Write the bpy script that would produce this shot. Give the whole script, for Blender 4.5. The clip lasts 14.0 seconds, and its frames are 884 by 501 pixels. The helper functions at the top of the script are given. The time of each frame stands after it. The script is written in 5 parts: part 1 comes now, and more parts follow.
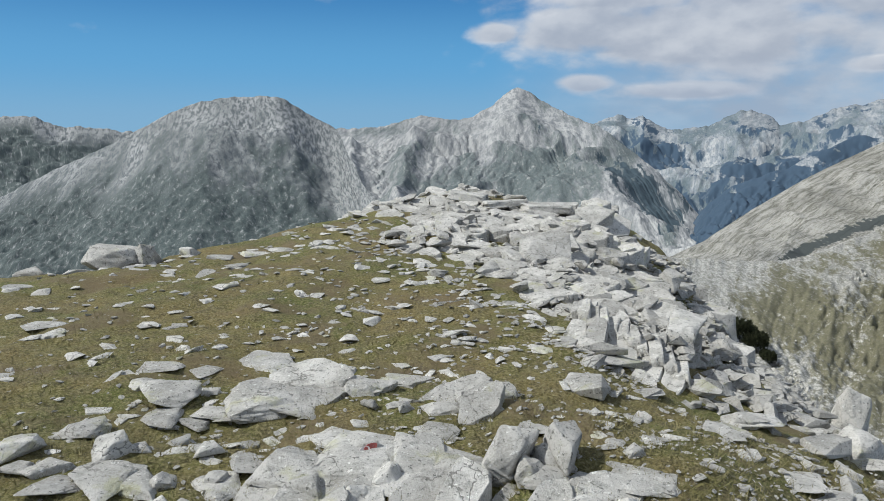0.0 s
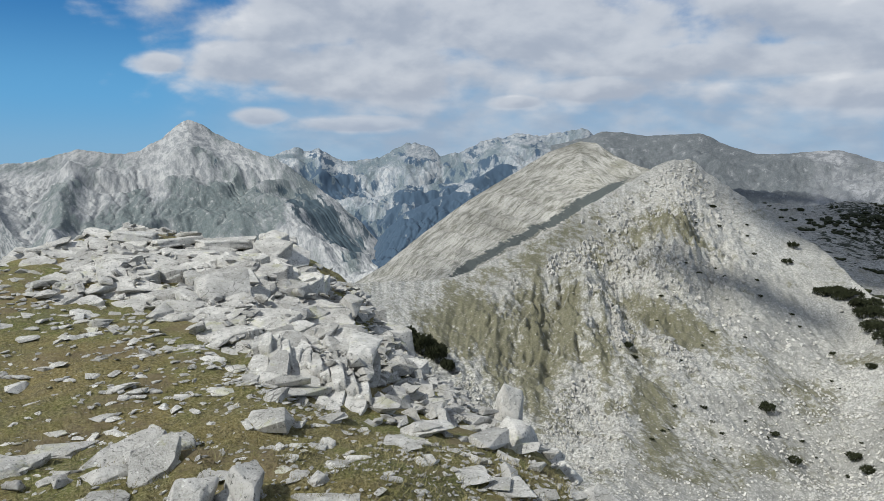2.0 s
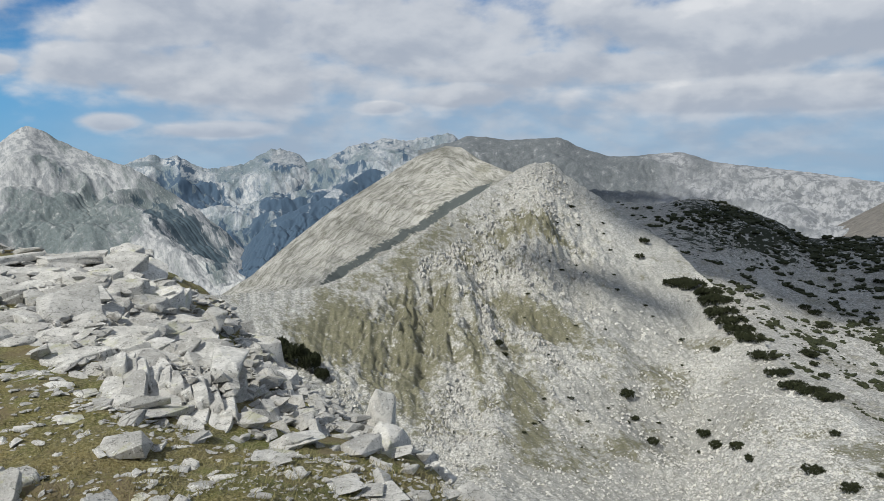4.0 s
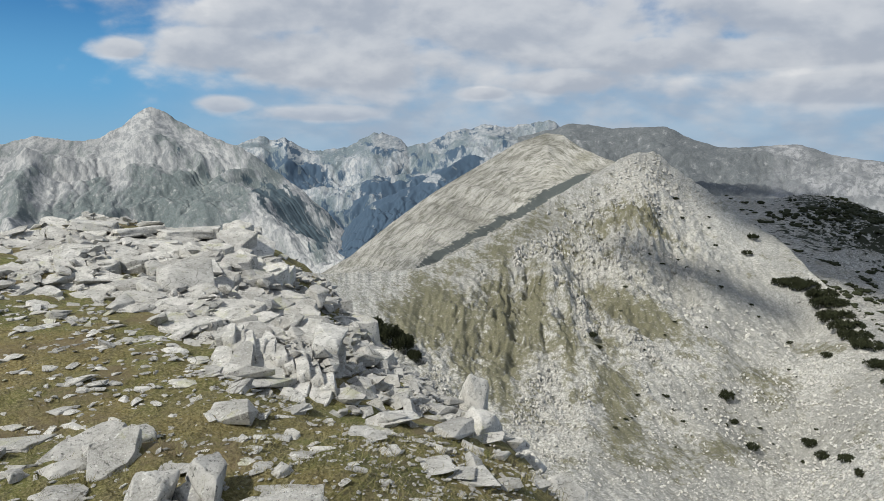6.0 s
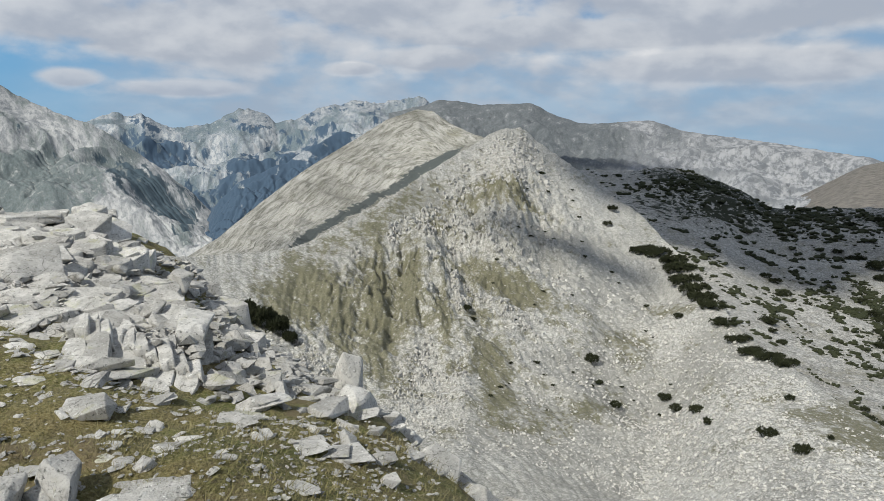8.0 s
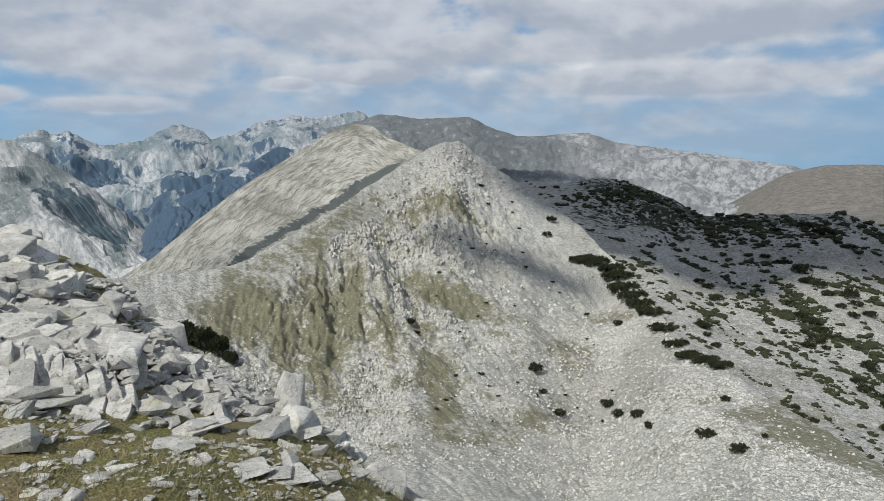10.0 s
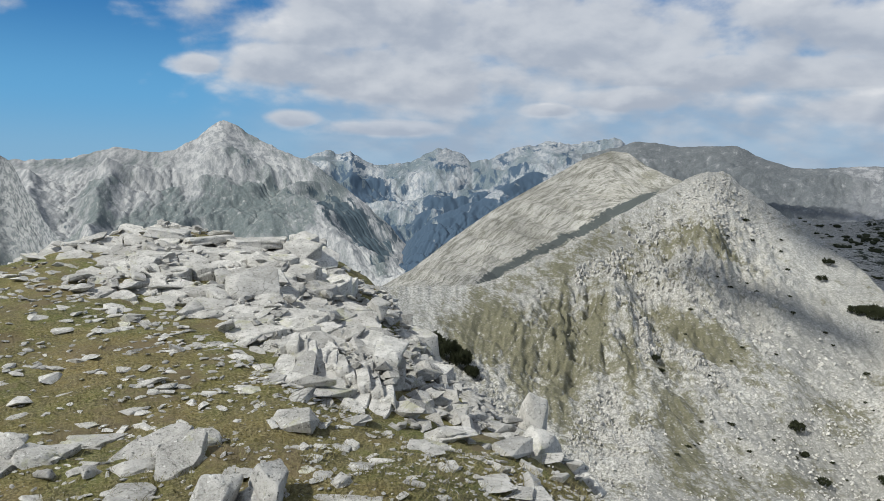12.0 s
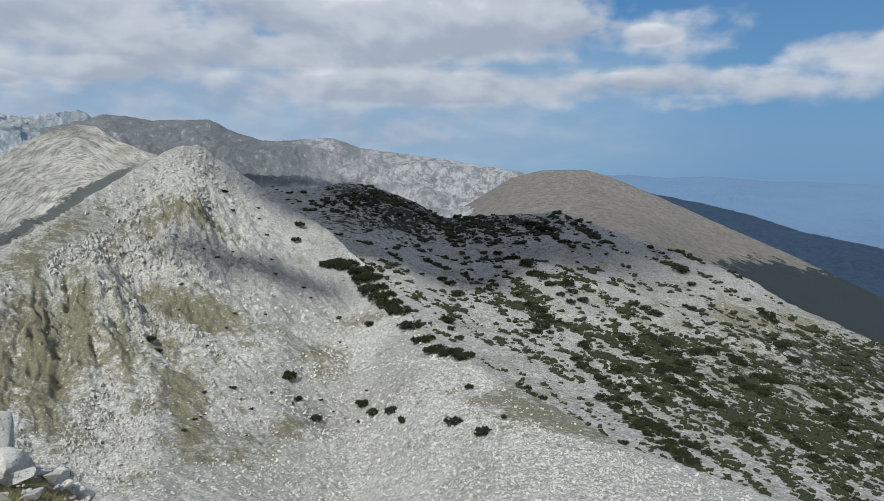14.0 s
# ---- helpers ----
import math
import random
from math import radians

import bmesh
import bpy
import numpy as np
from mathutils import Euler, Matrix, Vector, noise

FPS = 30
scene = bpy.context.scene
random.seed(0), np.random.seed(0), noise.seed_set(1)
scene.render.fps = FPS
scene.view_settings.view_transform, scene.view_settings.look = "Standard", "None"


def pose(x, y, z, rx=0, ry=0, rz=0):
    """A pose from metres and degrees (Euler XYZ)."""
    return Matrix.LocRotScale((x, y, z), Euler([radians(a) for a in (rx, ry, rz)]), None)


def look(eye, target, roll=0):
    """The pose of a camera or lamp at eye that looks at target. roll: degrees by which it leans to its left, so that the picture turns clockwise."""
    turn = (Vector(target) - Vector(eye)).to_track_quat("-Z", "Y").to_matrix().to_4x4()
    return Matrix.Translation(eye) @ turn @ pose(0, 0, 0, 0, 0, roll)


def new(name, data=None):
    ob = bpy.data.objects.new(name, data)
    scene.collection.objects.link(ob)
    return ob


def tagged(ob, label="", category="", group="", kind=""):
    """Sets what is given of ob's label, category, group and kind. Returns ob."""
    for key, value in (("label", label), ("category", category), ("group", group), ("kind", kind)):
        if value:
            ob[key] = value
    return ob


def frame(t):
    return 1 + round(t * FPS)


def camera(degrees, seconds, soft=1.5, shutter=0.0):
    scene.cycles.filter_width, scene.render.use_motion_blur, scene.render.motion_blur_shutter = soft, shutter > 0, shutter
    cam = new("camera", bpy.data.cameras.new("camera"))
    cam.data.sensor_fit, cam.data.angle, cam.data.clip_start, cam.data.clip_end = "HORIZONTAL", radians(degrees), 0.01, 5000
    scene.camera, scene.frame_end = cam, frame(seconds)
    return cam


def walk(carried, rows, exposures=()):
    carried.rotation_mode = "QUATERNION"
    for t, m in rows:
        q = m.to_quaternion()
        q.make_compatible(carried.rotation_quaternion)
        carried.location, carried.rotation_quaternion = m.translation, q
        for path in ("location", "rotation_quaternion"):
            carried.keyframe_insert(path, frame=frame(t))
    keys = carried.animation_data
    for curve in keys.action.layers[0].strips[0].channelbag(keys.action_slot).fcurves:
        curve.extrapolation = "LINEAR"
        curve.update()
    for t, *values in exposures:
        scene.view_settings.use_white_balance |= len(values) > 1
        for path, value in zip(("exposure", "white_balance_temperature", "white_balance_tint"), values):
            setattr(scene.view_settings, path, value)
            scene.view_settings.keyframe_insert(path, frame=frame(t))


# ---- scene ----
EYE = 1.75          # eye above the summit meadow
ARM = 0.245         # the camera is held this far from the axis round which it turns
SECONDS = 14.0
cam = camera(64.00, SECONDS, soft=0.8)
# seconds, heading to the right, tilt, lean (degrees)
TURNS = [
    (0.0, 0.0, -10.6, -0.2),
    (0.5, 6.65, -9.15, -0.31),
    (1.0, 13.12, -8.41, -0.15),
    (1.5, 19.89, -8.43, -0.6),
    (2.0, 25.35, -8.02, 0.23),
    (2.5, 29.78, -7.76, 0.67),
    (3.0, 33.32, -7.73, 0.56),
    (3.2, 34.35, -7.56, 0.78),
    (4.25, 36.0, -7.75, 0.8),
    (5.3, 32.72, -8.06, 0.68),
    (5.5, 31.33, -8.56, 0.22),
    (6.0, 27.96, -8.77, -0.33),
    (6.5, 27.03, -9.1, -0.73),
    (7.0, 29.69, -9.2, -0.61),
    (7.5, 33.89, -9.92, -0.29),
    (7.7, 36.43, -10.35, -0.66),
    (8.75, 39.3, -10.6, -0.1),
    (9.8, 40.68, -9.92, 0.54),
    (10.0, 43.09, -9.47, 0.26),
    (10.5, 45.04, -9.34, -0.24),
    (11.0, 29.04, -8.04, 1.0),
    (11.5, 21.65, -7.35, -1.12),
    (12.0, 22.89, -7.58, -1.18),
    (12.5, 28.83, -6.97, -1.1),
    (13.0, 40.51, -8.38, -1.4),
    (13.5, 49.86, -7.91, -0.71),
    (13.8, 57.32, -8.92, -0.3),
    (14.0, 63.25, -9.0, -0.65),
]
walk(cam, [(t, pose(ARM * math.sin(radians(yaw)), ARM * (math.cos(radians(yaw)) - 1), EYE, 90 + tilt, lean, -yaw)) for t, yaw, tilt, lean in TURNS],
     exposures=((0.0, -0.06, 6150, 10), (3.0, -0.05, 6250, 10), (6.5, -0.03, 6430, 10), (10.0, -0.06, 6300, 10), (12.5, -0.04, 6280, 10), (14.0, -0.12, 6100, 10)))

# ---- light: sun high on the left and a little behind, sky with broken cloud ----
SUN_AZ, SUN_EL = -98.0, 47.0
SUN_DIR = Vector((math.sin(radians(SUN_AZ)) * math.cos(radians(SUN_EL)), math.cos(radians(SUN_AZ)) * math.cos(radians(SUN_EL)), math.sin(radians(SUN_EL))))
sun_data = bpy.data.lights.new("sun", "SUN")
sun_data.energy, sun_data.angle, sun_data.color = 4.4, radians(0.53), (1.0, 0.965, 0.885)
sun = new("sun", sun_data)
sun.matrix_world = look(SUN_DIR * 50, (0, 0, 0))


class Nodes:
    """Short hand for building a node tree."""

    def __init__(self, tree):
        self.tree = tree
        tree.nodes.clear()

    def add(self, kind, **values):
        node = self.tree.nodes.new(kind)
        for key, value in values.items():
            node.inputs[key].default_value = value
        return node

    def named(self, key):
        node = self.tree.nodes.new("ShaderNodeAttribute")
        node.attribute_name = key
        return node.outputs["Fac"]

    def link(self, a, b):
        self.tree.links.new(a, b)

    def math(self, op, a, b=0.0, c=0.0, clamp=False):
        node = self.tree.nodes.new("ShaderNodeMath")
        node.operation, node.use_clamp = op, clamp
        for i, v in enumerate((a, b, c)):
            if isinstance(v, (int, float)):
                node.inputs[i].default_value = v
            else:
                self.link(v, node.inputs[i])
        return node.outputs[0]

    def step(self, v, lo, hi, a=0.0, b=1.0):
        node = self.tree.nodes.new("ShaderNodeMapRange")
        node.interpolation_type = "SMOOTHSTEP"
        self.link(v, node.inputs[0])
        for i, x in enumerate((lo, hi, a, b)):
            node.inputs[i + 1].default_value = x
        return node.outputs[0]

    def mix(self, fac, a, b, mode="MIX"):
        node = self.tree.nodes.new("ShaderNodeMix")
        node.data_type, node.blend_type = "RGBA", mode
        for socket, v in ((node.inputs[0], fac), (node.inputs[6], a), (node.inputs[7], b)):
            if isinstance(v, (int, float)):
                socket.default_value = v
            elif isinstance(v, tuple):
                socket.default_value = (*v, 1) if len(v) == 3 else v
            else:
                self.link(v, socket)
        return node.outputs[2]

    def noise(self, vector, scale, detail=4.0, rough=0.55, distortion=0.0):
        node = self.add("ShaderNodeTexNoise", Scale=scale, Detail=detail, Roughness=rough, Distortion=distortion)
        if vector is not None:
            self.link(vector, node.inputs["Vector"])
        return node.outputs[0]

    def scaled(self, vector, s):
        node = self.tree.nodes.new("ShaderNodeMapping")
        node.inputs["Scale"].default_value = s
        self.link(vector, node.inputs["Vector"])
        return node.outputs[0]


CLOUD_MASSES = [
    (31, 9.6, 24, 4.2), (58, 8.4, 21, 2.7), (4.2, 6.5, 2.4, 0.8), (11, 6.6, 7, 1.8), (62, 4.0, 23, 1.5), (38, 4.6, 6, 1.1), (31, 3.8, 2.6, 0.6), (18, 2.1, 5, 0.65),
    (11.3, 2.7, 2, 0.7), (78, 4.5, 4, 0.8), (79, 7.9, 2.4, 0.9), (97.5, 6.3, 7, 1.5), (21, 6.4, 13, 2.8), (48, 6.6, 16, 1.9),
]


def make_world():
    world = bpy.data.worlds.new("mountain_sky")
    scene.world = world
    world.use_nodes = True
    n = Nodes(world.node_tree)
    sky = n.add("ShaderNodeTexSky")
    sky.sky_type, sky.sun_disc, sky.sun_elevation, sky.sun_rotation = "NISHITA", False, radians(SUN_EL), radians(SUN_AZ)
    sky.altitude, sky.air_density, sky.dust_density, sky.ozone_density = 2000.0, 1.25, 1.2, 2.5
    way = n.add("ShaderNodeTexCoord").outputs["Generated"]
    split = n.add("ShaderNodeSeparateXYZ")
    n.link(way, split.inputs[0])
    x, y, z = split.outputs
    az = n.math("DEGREES", n.math("ARCTAN2", x, y))
    el = n.math("DEGREES", n.math("ARCSINE", z))
    # the low sky: deep blue above, paler towards the horizon
    low = n.mix(n.step(el, -2.0, 4.5), (2.2, 4.4, 6.4), (1.15, 3.7, 6.5))
    low = n.mix(n.step(el, 3.5, 12.0), low, (0.30, 1.8, 4.45))
    low = n.mix(n.step(az, 60.0, 90.0, 0.0, 0.75), low, (1.3, 2.7, 4.75))
    blue = n.mix(n.step(el, 12.0, 30.0, 0.92, 0.0), sky.outputs[0], low)
    # clouds: billows about three times as wide as high
    flat = n.add("ShaderNodeCombineXYZ", Z=0.35)
    n.link(n.math("MULTIPLY", az, 1 / 7.5), flat.inputs[0])
    n.link(n.math("MULTIPLY", n.math("POWER", n.math("MAXIMUM", n.math("ADD", el, 2.0), 0.0), 0.8), 1 / 2.2), flat.inputs[1])
    where = flat.outputs[0]
    fine = n.noise(where, 0.75, 6.0, 0.50, 0.1)
    above = n.add("ShaderNodeVectorMath")
    above.operation = "ADD"
    n.link(where, above.inputs[0])
    above.inputs[1].default_value = (-0.08, 0.24, 0.0)
    lift = n.math("SUBTRACT", fine, n.noise(above.outputs[0], 0.75, 6.0, 0.50, 0.1))
    # cloud masses: bearing, elevation, half width, half height
    body, high, weight = None, None, None
    for a, e, wa, we in CLOUD_MASSES:
        v = n.math("MULTIPLY", n.math("SUBTRACT", el, e), 1 / we)
        u = n.math("MULTIPLY", n.math("SUBTRACT", az, a), 1 / wa)
        mass = n.math("SUBTRACT", 1.0, n.math("SQRT", n.math("ADD", n.math("MULTIPLY", u, u), n.math("MULTIPLY", v, v))))
        part_of = n.math("MAXIMUM", mass, 0.0001)
        up = n.math("MULTIPLY", part_of, v)
        body = mass if body is None else n.math("MAXIMUM", body, mass)
        high = up if high is None else n.math("ADD", high, up)
        weight = part_of if weight is None else n.math("ADD", weight, part_of)
    high = n.math("DIVIDE", high, weight)
    # overhead and behind, broken cloud with no order
    loose = n.math("MAXIMUM", n.step(el, 14.0, 19.0), n.math("MAXIMUM", n.step(az, 104.0, 118.0), n.step(az, -45.0, -75.0)))
    body = n.math("MAXIMUM", body, n.math("SUBTRACT", n.math("MULTIPLY", loose, 1.05), 1.0))
    edge = n.math("ADD", body, n.math("MULTIPLY", n.math("SUBTRACT", fine, 0.37), 2.6))
    edge = n.math("ADD", edge, n.math("MULTIPLY", n.math("SUBTRACT", n.noise(where, 3.0, 5.0, 0.55), 0.5), 0.7))
    cloud = n.step(edge, -0.12, 0.62)
    shade = n.math("ADD", n.math("MULTIPLY", lift, 2.6), n.math("MULTIPLY", n.math("MULTIPLY", high, n.step(weight, 0.02, 0.3)), 0.32))
    shade = n.math("ADD", shade, n.math("MULTIPLY", n.step(edge, 0.2, 0.9), -0.14))
    lit = n.mix(n.step(shade, -0.42, 0.12), (4.2, 4.6, 5.25), (6.0, 6.25, 6.6))
    lit = n.mix(n.step(shade, 0.08, 0.42), lit, (7.7, 7.75, 7.8))
    lit = n.mix(n.step(el, 1.0, 5.0, 0.40, 0.0), lit, (3.9, 4.7, 5.8))
    # thin haze of cloud between the masses
    veil = n.math("MULTIPLY", n.step(el, -5.0, 0.8), n.step(el, 8.5, 5.5))
    veil = n.math("MULTIPLY", veil, n.math("MULTIPLY", n.step(az, 2.0, 22.0), n.step(az, 88.0, 62.0)))
    veil = n.math("MULTIPLY", veil, n.step(n.noise(where, 2.0, 7.0, 0.55), 0.30, 0.66, 0.62, 0.95))
    blue = n.mix(veil, blue, n.mix(n.step(lift, -0.08, 0.12), (3.6, 4.4, 5.4), (4.8, 5.4, 6.1)))
    both = n.mix(n.math("MULTIPLY", cloud, 0.96), blue, lit)
    back = n.add("ShaderNodeBackground", Strength=0.1)
    n.link(both, back.inputs[0])
    out = n.add("ShaderNodeOutputWorld")
    n.link(back.outputs[0], out.inputs[0])


make_world()

# ---- materials ----


def material(name):
    m = bpy.data.materials.new(name)
    m.use_nodes = True
    n = Nodes(m.node_tree)
    bsdf = n.add("ShaderNodeBsdfPrincipled", Roughness=0.9)
    bsdf.inputs["Specular IOR Level"].default_value = 0.25
    out = n.add("ShaderNodeOutputMaterial")
    n.link(bsdf.outputs[0], out.inputs[0])
    where = n.add("ShaderNodeNewGeometry")
    return m, n, bsdf, where


def bump(n, bsdf, height, strength, distance):
    node = n.add("ShaderNodeBump", Strength=strength, Distance=distance)
    n.link(height, node.inputs["Height"])
    n.link(node.outputs[0], bsdf.inputs["Normal"])


def granite(name, light=(0.58, 0.563, 0.515), dark=(0.38, 0.368, 0.33), lichen=0.4):
    m, n, bsdf, where = material(name)
    info = n.add("ShaderNodeObjectInfo")
    pos = where.outputs["Position"]
    blotch = n.noise(pos, 4.0, 8.0, 0.68)
    grain = n.noise(pos, 70.0, 4.0, 0.75)
    tone = n.mix(n.step(blotch, 0.40, 0.62), dark, light)
    tone = n.mix(n.step(grain, 0.40, 0.70, 0.0, 0.5), tone, (0.62, 0.605, 0.57))
    tone = n.mix(n.step(grain, 0.46, 0.30, 0.0, 0.5), tone, (0.16, 0.16, 0.145))
    lichen_grey = n.step(n.noise(pos, 17.0, 6.0, 0.7), 0.53, 0.62)
    tone = n.mix(n.math("MULTIPLY", lichen_grey, 0.42), tone, (0.22, 0.22, 0.195))
    specks = n.step(n.noise(pos, 34.0, 3.0, 0.6), 0.62, 0.67)
    tone = n.mix(n.math("MULTIPLY", specks, 0.7), tone, (0.09, 0.09, 0.08))
    pale = n.step(n.noise(pos, 26.0, 3.0, 0.6), 0.64, 0.68)
    tone = n.mix(n.math("MULTIPLY", pale, 0.8), tone, (0.72, 0.72, 0.67))
    yellow = n.math("MULTIPLY", n.step(n.noise(pos, 2.6, 6.0, 0.72), 0.56, 0.66), lichen)
    tone = n.mix(yellow, tone, (0.42, 0.42, 0.20))
    cracks = n.add("ShaderNodeTexVoronoi")
    cracks.feature = "DISTANCE_TO_EDGE"
    cracks.inputs["Scale"].default_value = 3.1
    bent = n.add("ShaderNodeVectorMath")
    bent.operation = "MULTIPLY_ADD"
    n.link(n.add("ShaderNodeTexNoise", Scale=5.0, Detail=3.0).outputs["Color"], bent.inputs[0])
    bent.inputs[1].default_value = (0.16, 0.16, 0.16)
    n.link(n.scaled(pos, (1.0, 0.75, 1.8)), bent.inputs[2])
    n.link(bent.outputs[0], cracks.inputs["Vector"])
    split = n.step(cracks.outputs[0], 0.004, 0.022)
    broken = n.math("MULTIPLY", n.math("SUBTRACT", 1.0, split), n.step(n.noise(pos, 2.3, 3.0, 0.6), 0.46, 0.62, 0.0, 0.7))
    tone = n.mix(broken, tone, (0.10, 0.095, 0.08))
    each = n.step(info.outputs["Random"], 0.0, 1.0, 0.80, 1.12)
    tint = n.add("ShaderNodeHueSaturation", Saturation=1.0)
    n.link(each, tint.inputs["Value"])
    n.link(tone, tint.inputs["Color"])
    n.link(tint.outputs[0], bsdf.inputs["Base Color"])
    h = n.math("ADD", n.math("MULTIPLY", blotch, 0.6), n.math("MULTIPLY", grain, 0.22))
    h = n.math("ADD", h, n.math("MULTIPLY", broken, -0.08))
    bump(n, bsdf, h, 0.9, 0.07)
    return m


def meadow(name):
    m, n, bsdf, where = material(name)
    pos = where.outputs["Position"]
    patch = n.noise(pos, 0.8, 6.0, 0.66)
    tuft = n.noise(pos, 7.0, 6.0, 0.7)
    blade = n.noise(pos, 45.0, 4.0, 0.75)
    tone = n.mix(n.step(patch, 0.36, 0.64), (0.190, 0.148, 0.056), (0.116, 0.130, 0.032))
    tone = n.mix(n.step(tuft, 0.42, 0.66, 0.0, 0.75), tone, (0.105, 0.088, 0.048))
    tone = n.mix(n.step(blade, 0.48, 0.62, 0.0, 0.75), tone, (0.30, 0.265, 0.14))
    tone = n.mix(n.step(blade, 0.48, 0.36, 0.0, 0.8), tone, (0.055, 0.05, 0.025))
    heath = n.step(n.noise(pos, 1.3, 5.0, 0.65), 0.50, 0.64, 0.0, 0.75)
    tone = n.mix(heath, tone, (0.158, 0.122, 0.070))
    grit = n.step(n.noise(pos, 22.0, 3.0, 0.6), 0.66, 0.71, 0.0, 0.8)
    tone = n.mix(grit, tone, (0.36, 0.35, 0.33))
    n.link(tone, bsdf.inputs["Base Color"])
    bump(n, bsdf, n.math("ADD", n.math("MULTIPLY", tuft, 0.7), n.math("MULTIPLY", blade, 0.4)), 0.9, 0.06)
    return m


def slope_cover(name, size, rock, rock_dark, grass, scrub, scrub_at=0.62, streak=(1.0, 1.0, 1.0), grass_shift=0.0, grit=0.5, runs=0.35, fall=1.0, cells=0.0, crisp=0.10, turf_edge=(0.18, 0.50), degrees_wide=0.0, tall=1.0, relief=0.5, mottle=1.3, fine=9.0, clump=4.6, broad=0.26, patchy=2.6, chutes=0.0, strata=0.0, scree=0.0, poke=0.56):
    """Rock, scree, turf and scrub on a mountainside; size is the width of its patches in metres, degrees_wide their
    width in degrees as the camera sees them. The mesh's 'turf' says where grass has taken hold; on the plateau it also
    paints cloud shade.
    """
    m, n, bsdf, where = material(name)
    pos = n.scaled(where.outputs["Position"], tuple(c / size for c in streak))
    # side and height are bearing and elevation: patches are shaped to the camera's view
    if degrees_wide:
        plan = n.add("ShaderNodeCombineXYZ", Z=size)
        n.link(n.math("MULTIPLY", n.named("side"), 1 / degrees_wide), plan.inputs[0])
        n.link(n.math("MULTIPLY", n.named("height"), tall / degrees_wide), plan.inputs[1])
        pos = plan.outputs[0]
    turf = n.named("turf")
    patch = n.noise(pos, 1.0, 8.0, 0.64, 0.6)
    line = n.add("ShaderNodeCombineXYZ", Z=size)
    n.link(n.named("fall"), line.inputs[0])
    n.link(n.math("MULTIPLY", n.named("rise"), 3.0), line.inputs[1])
    gully = n.noise(line.outputs[0], fall, 4.0, 0.62, 0.3)
    patch = n.math("ADD", n.math("MULTIPLY", patch, 1 - runs), n.math("MULTIPLY", gully, runs))
    stones = n.noise(pos, fine, 6.0, 0.78)
    grain = n.noise(pos, 42.0, 4.0, 0.8)
    tone = n.mix(n.step(n.math("ADD", n.math("MULTIPLY", stones, 1 - runs * 0.6), n.math("MULTIPLY", gully, runs * 0.6)), 0.5 - crisp, 0.5 + crisp), rock_dark, rock)
    tone = n.mix(n.step(grain, 0.56, 0.66, 0.0, grit), tone, tuple(min(1.0, c * 1.45) for c in rock))
    tone = n.mix(n.step(grain, 0.44, 0.33, 0.0, grit), tone, tuple(c * 0.42 for c in rock_dark))
    if cells:
        for wide, weight in ((cells * 2.7, 0.30), (cells, 0.5), (cells * 0.45, 0.4)):
            rubble = n.add("ShaderNodeTexVoronoi", Scale=1 / wide)
            n.link(where.outputs["Position"], rubble.inputs["Vector"])
            pick = n.add("ShaderNodeSeparateColor")
            n.link(rubble.outputs["Color"], pick.inputs[0])
            tone = n.mix(n.step(pick.outputs[0], 0.30, 1.0, 0.0, weight), tone, tuple(min(1.0, c * 1.42) for c in rock))
            tone = n.mix(n.step(pick.outputs[1], 0.55, 1.0, 0.0, weight * 0.7), tone, tuple(c * 0.8 for c in rock_dark))
            tone = n.mix(n.step(rubble.outputs["Distance"], 0.44, 0.70, 0.0, weight * 1.0), tone, tuple(c * 0.36 for c in rock_dark))
    if chutes or strata:
        thin = n.noise(line.outputs[0], fall * 2.6, 5.0, 0.6, 0.5)
        tone = n.mix(n.step(n.math("ABSOLUTE", n.math("SUBTRACT", thin, 0.5)), 0.05, 0.015, 0.0, chutes), tone, tuple(min(1.0, c * 1.25) for c in rock))
        tone = n.mix(n.step(thin, 0.40, 0.32, 0.0, strata), tone, tuple(c * 0.5 for c in rock_dark))
    wide = n.noise(pos, 0.22, 4.0, 0.6)
    tone = n.mix(n.step(wide, 0.36, 0.60, broad, 0.0), tone, tuple(c * 0.62 for c in rock_dark))
    green = n.math("MULTIPLY", n.math("SUBTRACT", patch, 0.5), patchy)
    green = n.math("ADD", green, n.math("MULTIPLY", n.math("SUBTRACT", stones, 0.5), mottle))
    green = n.math("ADD", green, n.math("MULTIPLY", n.math("ADD", turf, grass_shift), 1.9))
    green = n.step(green, turf_edge[0], turf_edge[1])
    green = n.math("MULTIPLY", green, n.step(stones, poke, poke + 0.10, 1.0, 0.25))
    earth = n.mix(n.step(grain, 0.35, 0.65), tuple(c * 0.72 for c in grass), tuple(min(1, c * 1.2) for c in grass))
    tone = n.mix(n.math("MULTIPLY", green, 0.84), tone, earth)
    bush = n.noise(n.scaled(pos, (1.0, 1.0, 0.7)), clump, 7.0, 0.66)
    wood_shade = n.named("wood_shade")
    bush = n.step(n.math("ADD", bush, wood_shade), scrub_at, scrub_at + 0.06)
    tone = n.mix(bush, tone, scrub)
    h = n.math("ADD", n.math("MULTIPLY", stones, 0.6), n.math("MULTIPLY", grain, 0.30))
    h = n.math("ADD", h, n.math("MULTIPLY", bush, 0.12))
    if cells:
        h = n.math("ADD", h, n.math("MULTIPLY", rubble.outputs["Distance"], -0.5))
    if scree:
        run = n.math("MULTIPLY", n.step(n.named("drain"), 0.36, 0.62), n.step(patch, 0.36, 0.56))
        tone = n.mix(n.math("MULTIPLY", run, scree), tone, tuple(min(1.0, c * 1.3) for c in rock))
    n.link(tone, bsdf.inputs["Base Color"])
    bump(n, bsdf, h, 0.85, size * 0.11 * relief)
    return m


